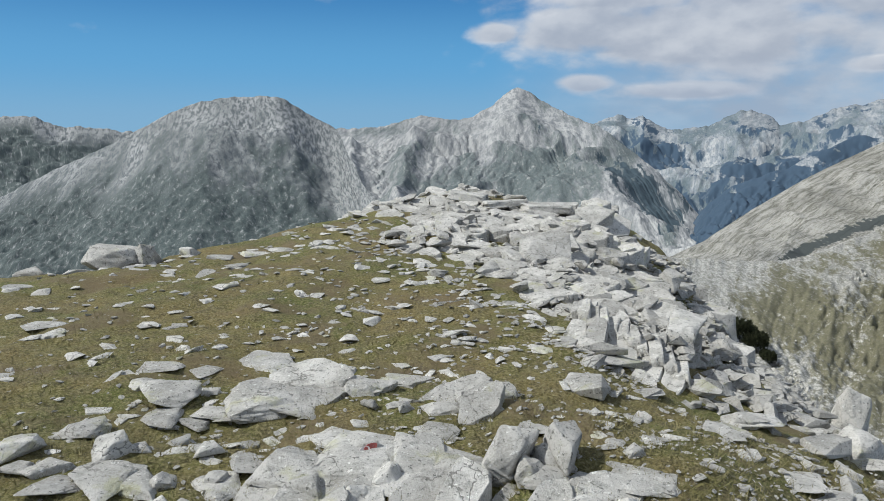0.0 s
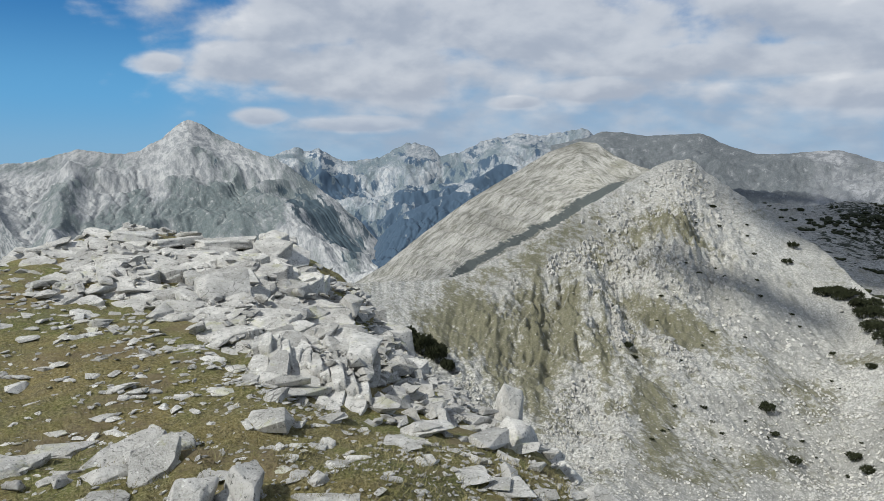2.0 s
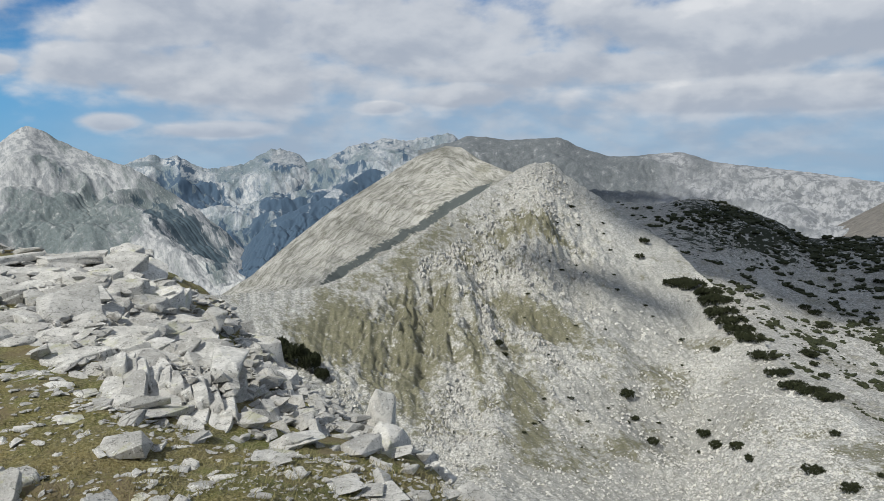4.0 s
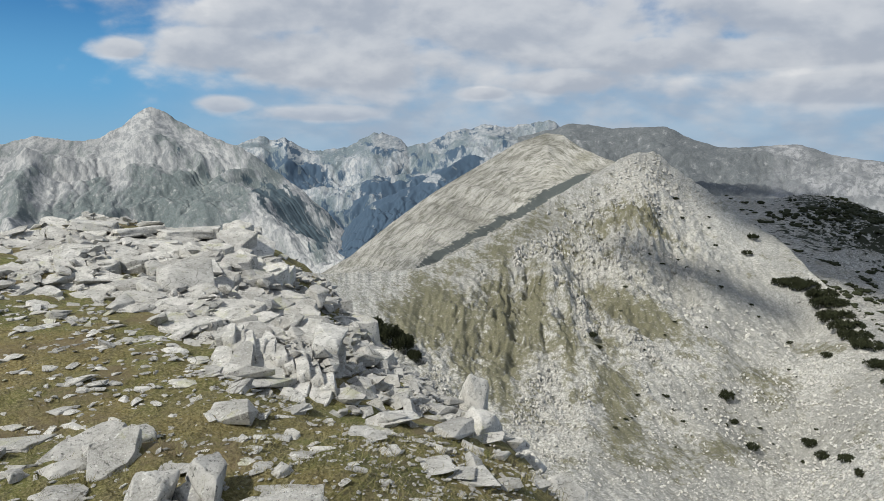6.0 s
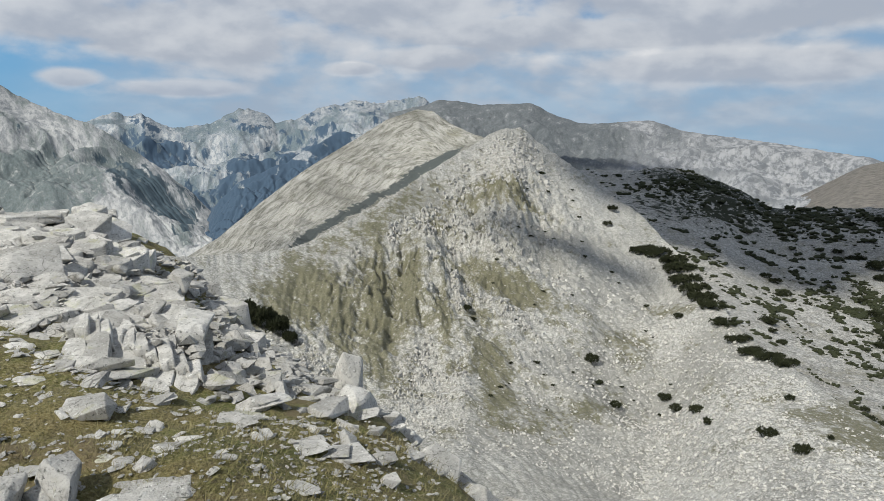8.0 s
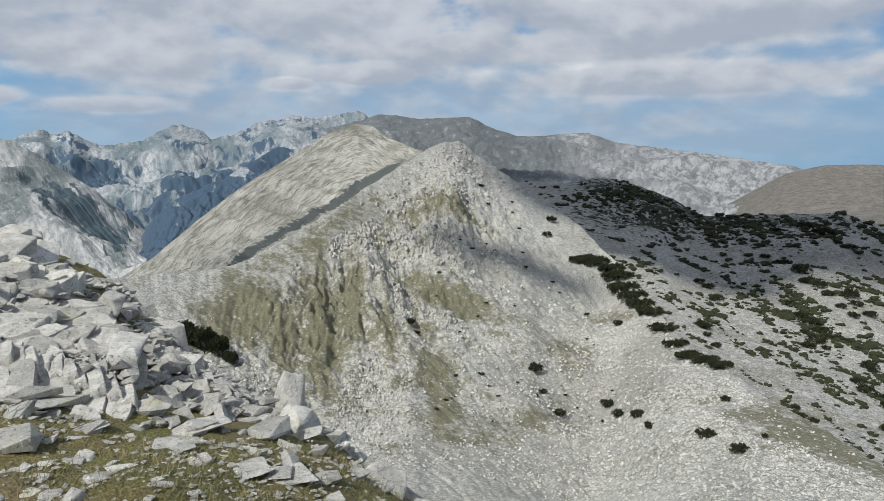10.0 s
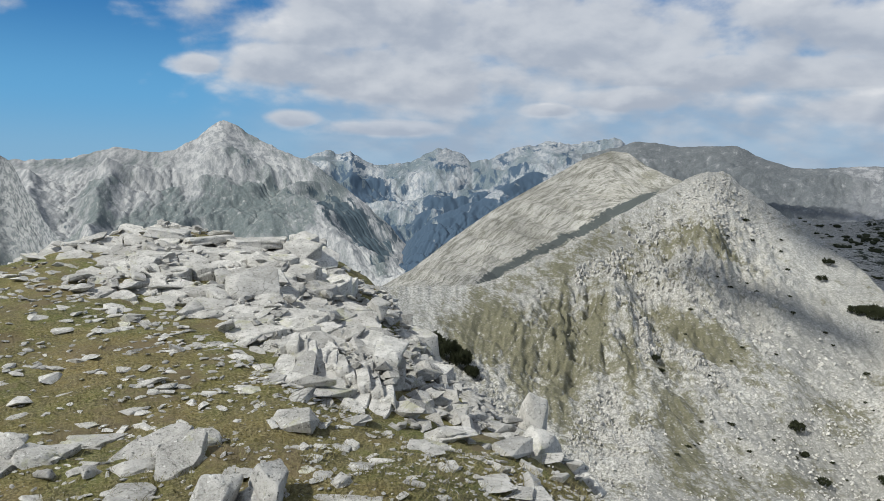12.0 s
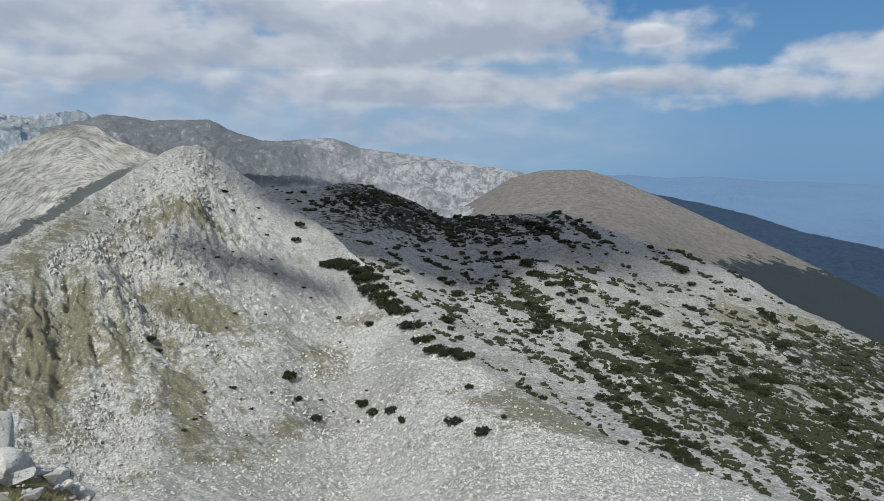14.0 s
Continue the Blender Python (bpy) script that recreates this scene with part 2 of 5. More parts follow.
def plain(name, tone, dark, scale=20.0, rough=0.9):
    m, n, bsdf, where = material(name)
    v = n.noise(where.outputs["Position"], scale, 6.0, 0.65)
    n.link(n.mix(n.step(v, 0.35, 0.65), dark, tone), bsdf.inputs["Base Color"])
    bsdf.inputs["Roughness"].default_value = rough
    bump(n, bsdf, v, 0.6, 0.4 / scale)
    return m


GRANITE = granite("granite")
MEADOW = meadow("alpine_meadow")
NEAR_SLOPE = slope_cover("scree_slope", 9.0, (0.50, 0.492, 0.45), (0.30, 0.295, 0.26), (0.108, 0.101, 0.048), (0.030, 0.034, 0.018), 0.80, runs=0.30, fall=0.9, crisp=0.12, cells=0.44, turf_edge=(-0.04, 0.55), relief=0.10, mottle=4.2, broad=0.45, patchy=3.8, fine=6.0, strata=0.35, scree=0.2)
SCRUB_SLOPE = slope_cover("scrub_slope", 16.0, (0.47, 0.462, 0.425), (0.23, 0.225, 0.20), (0.155, 0.142, 0.085), (0.026, 0.030, 0.017), 0.62, runs=0.1, fall=0.5, crisp=0.10, cells=0.7, turf_edge=(-0.05, 0.7), relief=0.10, mottle=3.2, broad=0.3, patchy=3.4, fine=8.0)
# the scrub tone mostly colours the ridge's slanting band of painted shade
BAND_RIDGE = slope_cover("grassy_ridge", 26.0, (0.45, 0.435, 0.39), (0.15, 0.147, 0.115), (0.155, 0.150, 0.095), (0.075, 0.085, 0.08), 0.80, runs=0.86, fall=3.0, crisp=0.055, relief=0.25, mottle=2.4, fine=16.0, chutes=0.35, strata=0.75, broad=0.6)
# grey, pale and plateau tones lean to blue: haze put into the colour
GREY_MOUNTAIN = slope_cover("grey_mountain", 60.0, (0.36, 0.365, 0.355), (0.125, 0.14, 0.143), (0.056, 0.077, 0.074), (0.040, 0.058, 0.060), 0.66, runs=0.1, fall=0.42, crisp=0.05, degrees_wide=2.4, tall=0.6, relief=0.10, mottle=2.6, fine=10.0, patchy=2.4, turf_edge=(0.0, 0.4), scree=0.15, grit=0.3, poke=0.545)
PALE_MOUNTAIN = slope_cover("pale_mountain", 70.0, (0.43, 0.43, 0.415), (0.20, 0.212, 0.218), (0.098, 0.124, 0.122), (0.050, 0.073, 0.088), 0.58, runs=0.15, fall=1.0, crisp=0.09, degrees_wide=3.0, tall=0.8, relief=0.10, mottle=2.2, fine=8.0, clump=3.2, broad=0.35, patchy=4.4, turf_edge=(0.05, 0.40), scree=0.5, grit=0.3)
# far rock and scrub are tinted blue-grey in place of haze
HAZED_FAR_MOUNTAIN = slope_cover("hazed_far_mountain", 80.0, (0.41, 0.42, 0.415), (0.18, 0.212, 0.24), (0.105, 0.142, 0.158), (0.052, 0.085, 0.125), 0.54, runs=0.08, fall=0.9, crisp=0.09, degrees_wide=2.8, tall=1.3, relief=0.10, mottle=2.2, fine=8.0, clump=2.4, broad=0.35, patchy=4.4, turf_edge=(0.05, 0.40), scree=0.45, grit=0.3)
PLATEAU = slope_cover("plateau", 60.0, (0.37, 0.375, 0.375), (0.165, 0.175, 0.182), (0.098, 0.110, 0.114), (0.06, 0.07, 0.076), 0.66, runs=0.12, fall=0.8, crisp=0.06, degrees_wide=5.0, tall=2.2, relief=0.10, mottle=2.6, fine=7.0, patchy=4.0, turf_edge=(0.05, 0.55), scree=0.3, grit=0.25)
BROWN_HILL = slope_cover("brown_hill", 90.0, (0.235, 0.215, 0.185), (0.135, 0.127, 0.11), (0.150, 0.140, 0.112), (0.024, 0.034, 0.036), 0.74, grit=0.4, runs=0.2)
# blue of distant haze painted into the woodland and plain colours
HAZED_FOREST = slope_cover("hazed_forest", 60.0, (0.030, 0.058, 0.098), (0.022, 0.045, 0.080), (0.030, 0.058, 0.098), (0.015, 0.033, 0.066), 0.5, grit=0.2)
HAZED_LOWLAND = slope_cover("lowland", 300.0, (0.145, 0.24, 0.37), (0.13, 0.22, 0.345), (0.138, 0.23, 0.355), (0.115, 0.20, 0.325), 0.62, grit=0.2)
PINE = plain("dwarf_pine_needles", (0.042, 0.047, 0.020), (0.014, 0.018, 0.008), 9.0)
CLOUD = plain("cloud", (0.8, 0.8, 0.8), (0.75, 0.75, 0.75), 0.01, 1.0)

# ---- noise on arrays ----


def lattice(ix, iy, seed):
    h = (ix.astype(np.int64) * 374761393 + iy.astype(np.int64) * 668265263 + seed * 974711) & 0x7FFFFFFF
    h = ((h ^ (h >> 13)) * 1274126177) & 0x7FFFFFFF
    return ((h ^ (h >> 16)) & 0xFFFF) / 65535.0 * (2 * math.pi)


def gradient(x, y, seed):
    ix, iy = np.floor(x), np.floor(y)
    fx, fy = x - ix, y - iy
    sx, sy = fx * fx * fx * (fx * (fx * 6 - 15) + 10), fy * fy * fy * (fy * (fy * 6 - 15) + 10)

    def corner(dx, dy):
        a = lattice(ix + dx, iy + dy, seed)
        return np.cos(a) * (fx - dx) + np.sin(a) * (fy - dy)

    a = corner(0, 0) * (1 - sx) + corner(1, 0) * sx
    b = corner(0, 1) * (1 - sx) + corner(1, 1) * sx
    return (a * (1 - sy) + b * sy) * 1.5


def fbm(x, y, octaves=5, seed=0, gain=0.5, ridged=False):
    total, amp = np.zeros(np.broadcast(x, y).shape), 1.0
    for k in range(octaves):
        v = gradient(x * 2.03 ** k + 17.3 * k, y * 2.03 ** k - 9.1 * k, seed + k)
        total += amp * ((0.5 - 2 * np.abs(v)) if ridged else v)
        amp *= gain
    return total


def smooth(x, a, b):
    t = np.clip((x - a) / (b - a), 0, 1)
    return t * t * (3 - 2 * t)


# ---- meshes ----


def grid_object(name, X, Y, Z, mat, attributes=()):
    """One mesh from a grid of places."""
    rows, cols = X.shape
    co = np.stack([X, Y, Z], -1).reshape(-1, 3)
    i = np.arange(rows * cols).reshape(rows, cols)
    quads = np.stack([i[:-1, :-1], i[:-1, 1:], i[1:, 1:], i[1:, :-1]], -1).reshape(-1, 4)
    me = bpy.data.meshes.new(name)
    me.vertices.add(len(co))
    me.vertices.foreach_set("co", co.astype(np.float32).ravel())
    me.loops.add(quads.size)
    me.loops.foreach_set("vertex_index", quads.astype(np.int32).ravel())
    me.polygons.add(len(quads))
    me.polygons.foreach_set("loop_start", np.arange(0, quads.size, 4, dtype=np.int32))
    me.update(calc_edges=True)
    me.polygons.foreach_set("use_smooth", np.ones(len(quads), dtype=bool))
    for key, values in attributes:
        layer = me.attributes.new(key, "FLOAT", "POINT")
        layer.data.foreach_set("value", np.broadcast_to(values, X.shape).astype(np.float32).ravel())
    me.materials.append(mat)
    return new(name, me)


def along(az, knots, column, soft=2):
    a = np.array(knots, dtype=float)
    v = np.interp(az, a[:, 0], a[:, column])
    for _ in range(soft):
        v = np.convolve(np.pad(v, 2, mode="edge"), [0.1, 0.2, 0.4, 0.2, 0.1], "valid")
    return v


def spot(A, E, a, e, wa, we, turn=0.0):
    """A soft oval in bearing and elevation."""
    c, s = math.cos(radians(turn)), math.sin(radians(turn))
    p, q = (A - a) * c + (E - e) * s, -(A - a) * s + (E - e) * c
    return np.exp(-((p / wa) ** 2 + (q / we) ** 2))


def carve(z, rounds=4, sideways=0.0):
    """Runs water down a slope, row by row from the crest, and tells how much of it each place drains, 0 to 1."""
    rows, cols = z.shape
    here = np.arange(cols)
    level, wet = z, None
    for k in range(rounds):
        flow = np.ones_like(z)
        for j in range(rows - 1, 0, -1):
            best, low = here, level[j - 1]
            for d in (-1, 1, -2, 2):
                to = np.clip(here + d, 0, cols - 1)
                v = level[j - 1, to] + sideways * abs(d)
                best, low = np.where(v < low, to, best), np.minimum(v, low)
            flow[j - 1] += np.bincount(best, weights=flow[j], minlength=cols)
        wet = np.log1p(flow) / math.log(6.0 * rows)
        total = np.zeros_like(z)
        for width, share in ((3, 0.25), (7, 0.35), (17, 0.40)):
            w = np.hanning(width + 2)[1:-1]
            side = np.apply_along_axis(lambda v: np.convolve(np.pad(v, width // 2, mode="edge"), w / w.sum(), "valid"), 1, wet)
            total += share * side
        level = z - total * (k + 1) / rounds * CARVE_DEPTH * (z.max() - z.min())
    return np.clip(total, 0, 1)


CARVE_DEPTH = 0.06


def mountainside(name, mat, crest, foot, steps, rows, rough, grain, seed, crag=0.0, rib=0.0, curve=1.0, back=0.35, extra=None, octaves=6, top=None, gain=0.44, ribs=0.9, rib_zone=None, contour=False, macro=None, flow=False, spurs=(), slant=0.0, gully=0.0, steep=(1.0, 1.0, 0, 1)):
    """A mountainside that rises from its foot to its crest. Both are lists of (bearing, elevation, distance) as seen from the summit at the origin.
    rough: size of the relief as a part of the distance; grain: width of its forms in metres; crag: unevenness of the crest in degrees; rib: depth of downhill gullies."""
    az = np.linspace(crest[0][0], crest[-1][0], steps)
    ec, rc = along(az, crest, 1), along(az, crest, 2, 6)
    ef, rf = along(az, foot, 1, 4), along(az, foot, 2, 6)
    wide = max(3, int(7.0 / abs(az[1] - az[0])) | 1)
    ecs = np.convolve(np.pad(ec, wide // 2, mode="reflect", reflect_type="odd"), np.hanning(wide + 2)[1:-1] / np.hanning(wide + 2)[1:-1].sum(), "valid")
    jag = crag * fbm(az * 1.1, az * 0 + seed, 6, seed, 0.55)
    u = np.concatenate([np.linspace(0, 1, rows), 1 + np.array([0.06, 0.2, 0.5, 1.0])])
    U, A = np.meshgrid(u, az, indexing="ij")
    inside = np.minimum(U, 1)
    r = rf * (rc / rf) ** (inside ** (steep[0] + (steep[1] - steep[0]) * smooth(A, steep[2], steep[3])))
    e = ef + (ecs - ef) * inside ** curve + (ec - ecs) * smooth(inside, 0.35, 1.0) ** 2 + jag * smooth(inside, 0.94, 1.0)
    x, y = r * np.sin(np.radians(A)), r * np.cos(np.radians(A))
    z = EYE + r * np.tan(np.radians(e))
    fall = (A - top) / (1.35 - inside) if top is not None else A * 1.6
    across = inside
    lift = e
    bear = A if top is None else top + (A - top) / (1 + 0.085 * (ec - e))
    if contour:
        fall, across = (ec - e) * 1.5 + 0.04 * A, A * 0.10
    if flow:
        fall, across = A + 1.2 * smooth(A, 28, 62) * (e + 10), e * 0.10
        bear = A + 0.9 * smooth(A, 28, 62) * (e + 10)
    if slant:
        bear, lift = e + slant * A, 0.5 * A
        fall, across = (e + slant * A) * 1.6, 0.05 * A
    hold = 1 - 0.92 * smooth(inside, 0.80, 1.0)
    bend = 0.3 * fbm(x / grain / 2, y / grain / 2, 2, seed + 3)
    relief = 0.5 * fbm(x / grain + bend, y / grain - bend, octaves, seed, gain, ridged=True) + 0.7 * fbm(x / grain * 1.3 - bend, y / grain * 1.3, octaves, seed + 77, gain + 0.06)
    z = z + rough * r * hold * relief
    if macro:
        size, width = macro
        wx, wy = x + 0.35 * width * fbm(x / width, y / width, 2, seed + 51), y + 0.35 * width * fbm(x / width + 7, y / width, 2, seed + 52)
        z = z + size * r * hold * smooth(inside, 0.0, 0.3) * fbm(wx / width, wy / width, 2, seed + 53, 0.5, ridged=True)
    if rib:
        wob = fbm(x / (grain * 0.7), y / (grain * 0.7), 3, seed + 31)
        z = z + rib * r * hold * (spot(A, e, *rib_zone) if rib_zone else smooth(inside, 0.0, 0.25)) * fbm(fall * ribs + wob * 1.5, inside * 2.4 + seed, 3, seed + 9, 0.5, ridged=True)
    for a1, u1, a2, u2, high, wide in spurs:
        along_it = np.clip(((A - a1) * (a2 - a1) / 36 + (inside - u1) * (u2 - u1)) / ((a2 - a1) ** 2 / 36 + (u2 - u1) ** 2), 0, 1)
        bent = 0.6 * fbm(x / 260, y / 260, 3, seed + 91)
        off = np.hypot(A + bent - a1 - along_it * (a2 - a1), (inside - u1 - along_it * (u2 - u1)) * 6)
        z = z + 0.55 * high * np.exp(-(off / wide) ** 1.5) * hold
    if flow:
        swing = fbm(x / 14, y / 14, 3, seed + 61)
        ribs_in = np.clip(spot(A, e, 36, -14, 8, 5) + 0.5 * spot(A, e, 45, -7, 5, 5) + 0.10, 0, 1)
        z = z + 0.013 * r * hold * ribs_in * fbm(fall * 0.42 + 0.35 * swing, e * 0.10 + 0.4 * swing, 4, seed + 62, 0.55, ridged=True)
        z = z + 0.0045 * r * hold * (0.3 + ribs_in + 1.2 * spot(A, e, 44, -4.5, 6, 4.5)) * fbm(x / 2.6, y / 2.6, 4, seed + 63, 0.6)
        # the rock prow below the break of the ridge, and the shaded gully at its side
        z = z + 0.017 * r * hold * (spot(A, e, 37.6, -13.0, 1.3, 4.5, 12) - 0.8 * spot(A, e, 34.4, -13.0, 1.2, 4.0) - 0.9 * spot(A, e, 41.2, -14.0, 1.5, 5.0, 22) + 0.6 * spot(A, e, 44.5, -13.0, 4.5, 1.0, -28))
        z = z + 0.012 * r * hold * (spot(A, e, 43.6, -5.5, 1.6, 3.5, 10) - 0.7 * spot(A, e, 46.6, -8.5, 1.8, 2.4, 20))
    drain = np.zeros_like(z)
    if gully:
        drain[:rows] = carve(z[:rows])
        drain[rows:] = drain[rows - 1]
        z = z - gully * r * hold * smooth(inside, 0.0, 0.06) * (drain - 0.25)
    over = np.maximum(U - 1, 0)
    r2 = r * (1 + back * over)
    x, y = r2 * np.sin(np.radians(A)), r2 * np.cos(np.radians(A))
    z = z - over * rc * back * 0.6
    turf, wood_shade = (extra(A, inside, x, y, e) if extra else (0.0, 0.0))
    # side and height hold angles seen from the camera's place
    ob = grid_object(name, x, y, z, mat, (("turf", turf), ("wood_shade", wood_shade), ("fall", fall), ("rise", across), ("side", bear), ("height", lift), ("drain", drain)))
    return ob, (az, u, x, y, z, e)


# ---- the land ----
LAND = dict(kind="structure")


def lowland():
    az = np.linspace(-180, 180, 361)
    r = np.geomspace(250, 4950, 120)
    R, A = np.meshgrid(r, az, indexing="ij")
    x, y = R * np.sin(np.radians(A)), R * np.cos(np.radians(A))
    z = -430 + 195 * smooth(R, 2400, 4900) + 14 * fbm(x / 300, y / 300, 5, 3)
    ob = grid_object("ground", x, y, z, HAZED_LOWLAND, (("turf", 0.15), ("wood_shade", 0.0), ("fall", A), ("rise", R / 900), ("side", A), ("height", R / 300), ("drain", 0.0)))
    return tagged(ob, "valley floor and lowland reaching the horizon, coloured blue for haze", "ground", **LAND)


lowland()

FAR_LEFT = [(-60, 0.6, 2600), (-45, 0.3, 2600), (-36, -0.3, 2600), (-31.6, -0.06, 2600), (-29.6, 0.06, 2600), (-28.3, -0.59, 2600), (-26.1, -0.75, 2600), (-23.2, -1.09, 2600), (-18, -2.0, 2600)]
ROUND = [(-60, -14, 1300), (-45, -10.5, 1350), (-38, -8, 1400), (-32.1, -5.46, 1450), (-28.5, -3.66, 1500), (-24.8, -1.93, 1500), (-23.2, -1.05, 1500), (-21.2, 0.10, 1500), (-18.7, 1.07, 1500), (-15.9, 1.52, 1500), (-12.9, 1.59, 1500), (-11.7, 1.0, 1500), (-10, 0.02, 1500), (-8.3, -0.85, 1480), (-7.5, -2.9, 1380), (-6.4, -5.2, 1250), (-4.8, -7.2, 1120), (-1, -9.8, 1000)]
PYRAMID = [(-13, -1.2, 2500), (-10, -0.72, 2500), (-7.4, -0.94, 2500), (-4.7, -0.71, 2500), (-1.8, 0.22, 2550), (0.7, -0.12, 2550), (2.3, 0.06, 2550), (3.8, 0.85, 2600), (5.1, 2.03, 2600), (6.0, 2.29, 2600), (7.1, 1.82, 2600), (9.7, 0.34, 2500), (12.3, -0.62, 2400), (16, -3.27, 2250), (18.8, -5.75, 2100), (21.1, -8.23, 1950), (24, -10.5, 1800)]
BACK = [(8, -0.6, 3700), (12, -0.39, 3700), (13.6, 0.29, 3800), (14.6, 0.0, 3800), (15.6, 0.23, 3600), (16.9, -0.56, 3600), (18, -0.78, 3600), (20.5, -0.44, 3600), (22.5, 0.7, 3600), (24.3, 0.41, 3600), (25.3, -0.47, 3500), (26.8, -0.1, 3500), (29, 0.89, 3500), (31.6, 1.35, 3500), (32.9, 1.14, 3500), (34.2, 1.27, 3600), (36.4, 1.75, 3600), (37.5, 1.16, 3600), (41, 0.6, 3600), (46, 0.2, 3600)]
SPUR = [(18.0, -9.6, 1900), (19.8, -7.6, 1950), (21.0, -6.0, 2000), (22.2, -5.0, 2050), (24.3, -4.0, 2100), (26.0, -3.4, 2150), (28.4, -2.0, 2250), (30.0, -1.0, 2350), (31.8, -1.3, 2350), (36, -3, 2300)]
LONG = [(15.5, -12, 420), (18.3, -10.45, 450), (20.6, -9.15, 500), (23.8, -6.59, 600), (27.4, -4.03, 700), (30.9, -1.95, 800), (33.8, -0.16, 880), (36.3, 0.73, 920), (37.5, 0.61, 920), (38.8, -0.31, 900), (40.9, -1.25, 860), (43, -1.9, 800), (48, -5, 700)]
NEAR = [(12, -12.2, 125), (16, -10.54, 133), (23.4, -10.47, 146), (26.7, -10.16, 153), (29.8, -8.7, 165), (34.1, -6.3, 186), (37.4, -4.12, 210), (40.9, -1.96, 238), (42.4, -1.09, 250), (44.4, -0.72, 258), (45.5, -1.45, 258), (47.1, -2.65, 256), (49.4, -4.12, 250), (51.2, -5.6, 245), (54, -7.2, 235), (55.8, -8.95, 222), (57.2, -10.24, 205), (59.5, -12.79, 172), (62.3, -15.66, 140), (68.4, -19.2, 108), (78.9, -23.42, 78), (97, -26.5, 62), (104, -27.6, 60)]
DARK = [(43, -6, 420), (48.5, -4.12, 430), (50.3, -3.88, 440), (53, -4.07, 450), (55.2, -3.59, 460), (57.4, -3.78, 470), (60.5, -4.81, 470), (63.5, -6.33, 460), (67.1, -6.1, 460), (70, -5.9, 460), (72.8, -5.72, 450), (75.8, -6.68, 440), (79.9, -7.96, 420), (83.8, -8.93, 400), (87.5, -10.2, 385), (90, -11.6, 370), (97, -14, 340), (125, -20, 300), (150, -25, 260)]
DOME = [(34, 0.4, 2100), (36.8, 0.96, 2100), (38.1, 1.45, 2100), (41.2, 1.12, 2100), (45.3, 1.23, 2100), (47.1, 0.35, 2100), (49.3, -0.31, 2100), (52.4, -0.2, 2100), (54.6, -0.06, 2100), (56.8, -0.84, 2050), (61.1, -1.35, 2000), (65.2, -1.9, 1950), (69.2, -2.5, 1900), (75, -4.2, 1800), (82, -7, 1700)]
BROWN = [(60, -8, 1300), (65.5, -5.2, 1350), (68.8, -3.1, 1380), (71.3, -2.42, 1400), (74.7, -2.3, 1400), (76.8, -2.9, 1400), (79.6, -3.97, 1380), (82.4, -5.1, 1350), (85.4, -6.36, 1300), (89.7, -8.01, 1250), (97, -11, 1150), (110, -15, 1000)]
WOODED = [(70, -3.2, 3000), (76, -3.4, 3000), (80.8, -4.2, 2900), (83.8, -4.7, 2800), (86.8, -5.3, 2650), (90.5, -6.4, 2450), (95.5, -7.13, 2300), (105, -8.5, 2100), (130, -11, 1800)]


def foot_of(crest, elevation, distance):
    return [(a, elevation if isinstance(elevation, (int, float)) else elevation(a, e), distance if isinstance(distance, (int, float)) else distance(a, r)) for a, e, r in crest]




def land(label, category, name, mat, crest, foot, steps, rows, rough, grain, seed, **more):
    ob, grid = mountainside(name, mat, crest, foot, steps, rows, rough, grain, seed, **more)
    tagged(ob, label, category, kind="structure")
    return grid


def round_cover(A, u, x, y, e):
    turf = 0.52 * (1 - smooth(u, 0.25, 0.95)) - 0.06 + 0.10 * spot(A, e, -13, -4, 2.5, 3) + 0.60 * (1 - smooth(A, -34, -18)) * (1 - smooth(u, 0.6, 1.1)) - 0.10 * smooth(A, -16, -8)
    return turf, -0.04 + 0.20 * (1 - smooth(u, 0.1, 0.55)) + 0.10 * (1 - smooth(A, -36, -22))


def peak_cover(A, u, x, y, e):
    turf = 0.50 * spot(A, e, 7.8, -4.6, 3.2, 2.4) + 0.30 * spot(A, e, 0.5, -5.5, 4.0, 1.8) - 0.02 + 0.18 * spot(A, e, 13, -4.5, 3, 2.5) - 0.4 * spot(A, e, -6.4, -3.0, 2.0, 1.5, -35) - 0.4 * spot(A, e, 1.6, -1.9, 1.5, 0.6) - 0.4 * spot(A, e, 12.9, -4.3, 0.8, 0.35, -25)
    # dark cover near bearing 17: scrub with cloud shade painted in
    wood_shade = 0.34 * spot(A, e, 17, -6.6, 3.2, 1.7, -35) + 0.20 * spot(A, e, 13.5, -4.0, 2.5, 1.2, -35) + 0.10 * spot(A, e, -4.5, -5.6, 2, 1) - 0.09
    return turf, wood_shade + 0.02


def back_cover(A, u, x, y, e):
    # dark cover near bearing 24: scrub and painted cloud shade together
    wood_shade = 0.20 * spot(A, e, 24, -4.6, 5.5, 1.6, 18) + 0.16 * spot(A, e, 16.5, -2.6, 2.5, 1.0, -20) + 0.08 * spot(A, e, 28.5, -1.6, 2.2, 0.8) + 0.13 * spot(A, e, 15.8, -0.7, 1.0, 0.9) - 0.05
    return 0.06, wood_shade + 0.03


def brown_cover(A, u, x, y, e):
    return -0.05, 0.62 * smooth(A, 79, 90) * smooth(-e - 0.12 * (A - 84), 6.4, 9.4) - 0.08


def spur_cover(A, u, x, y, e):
    # dark all over: forest, plus cloud shade put into the cover
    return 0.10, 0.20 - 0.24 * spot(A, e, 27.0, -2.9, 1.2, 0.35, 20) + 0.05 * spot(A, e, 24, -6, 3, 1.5)


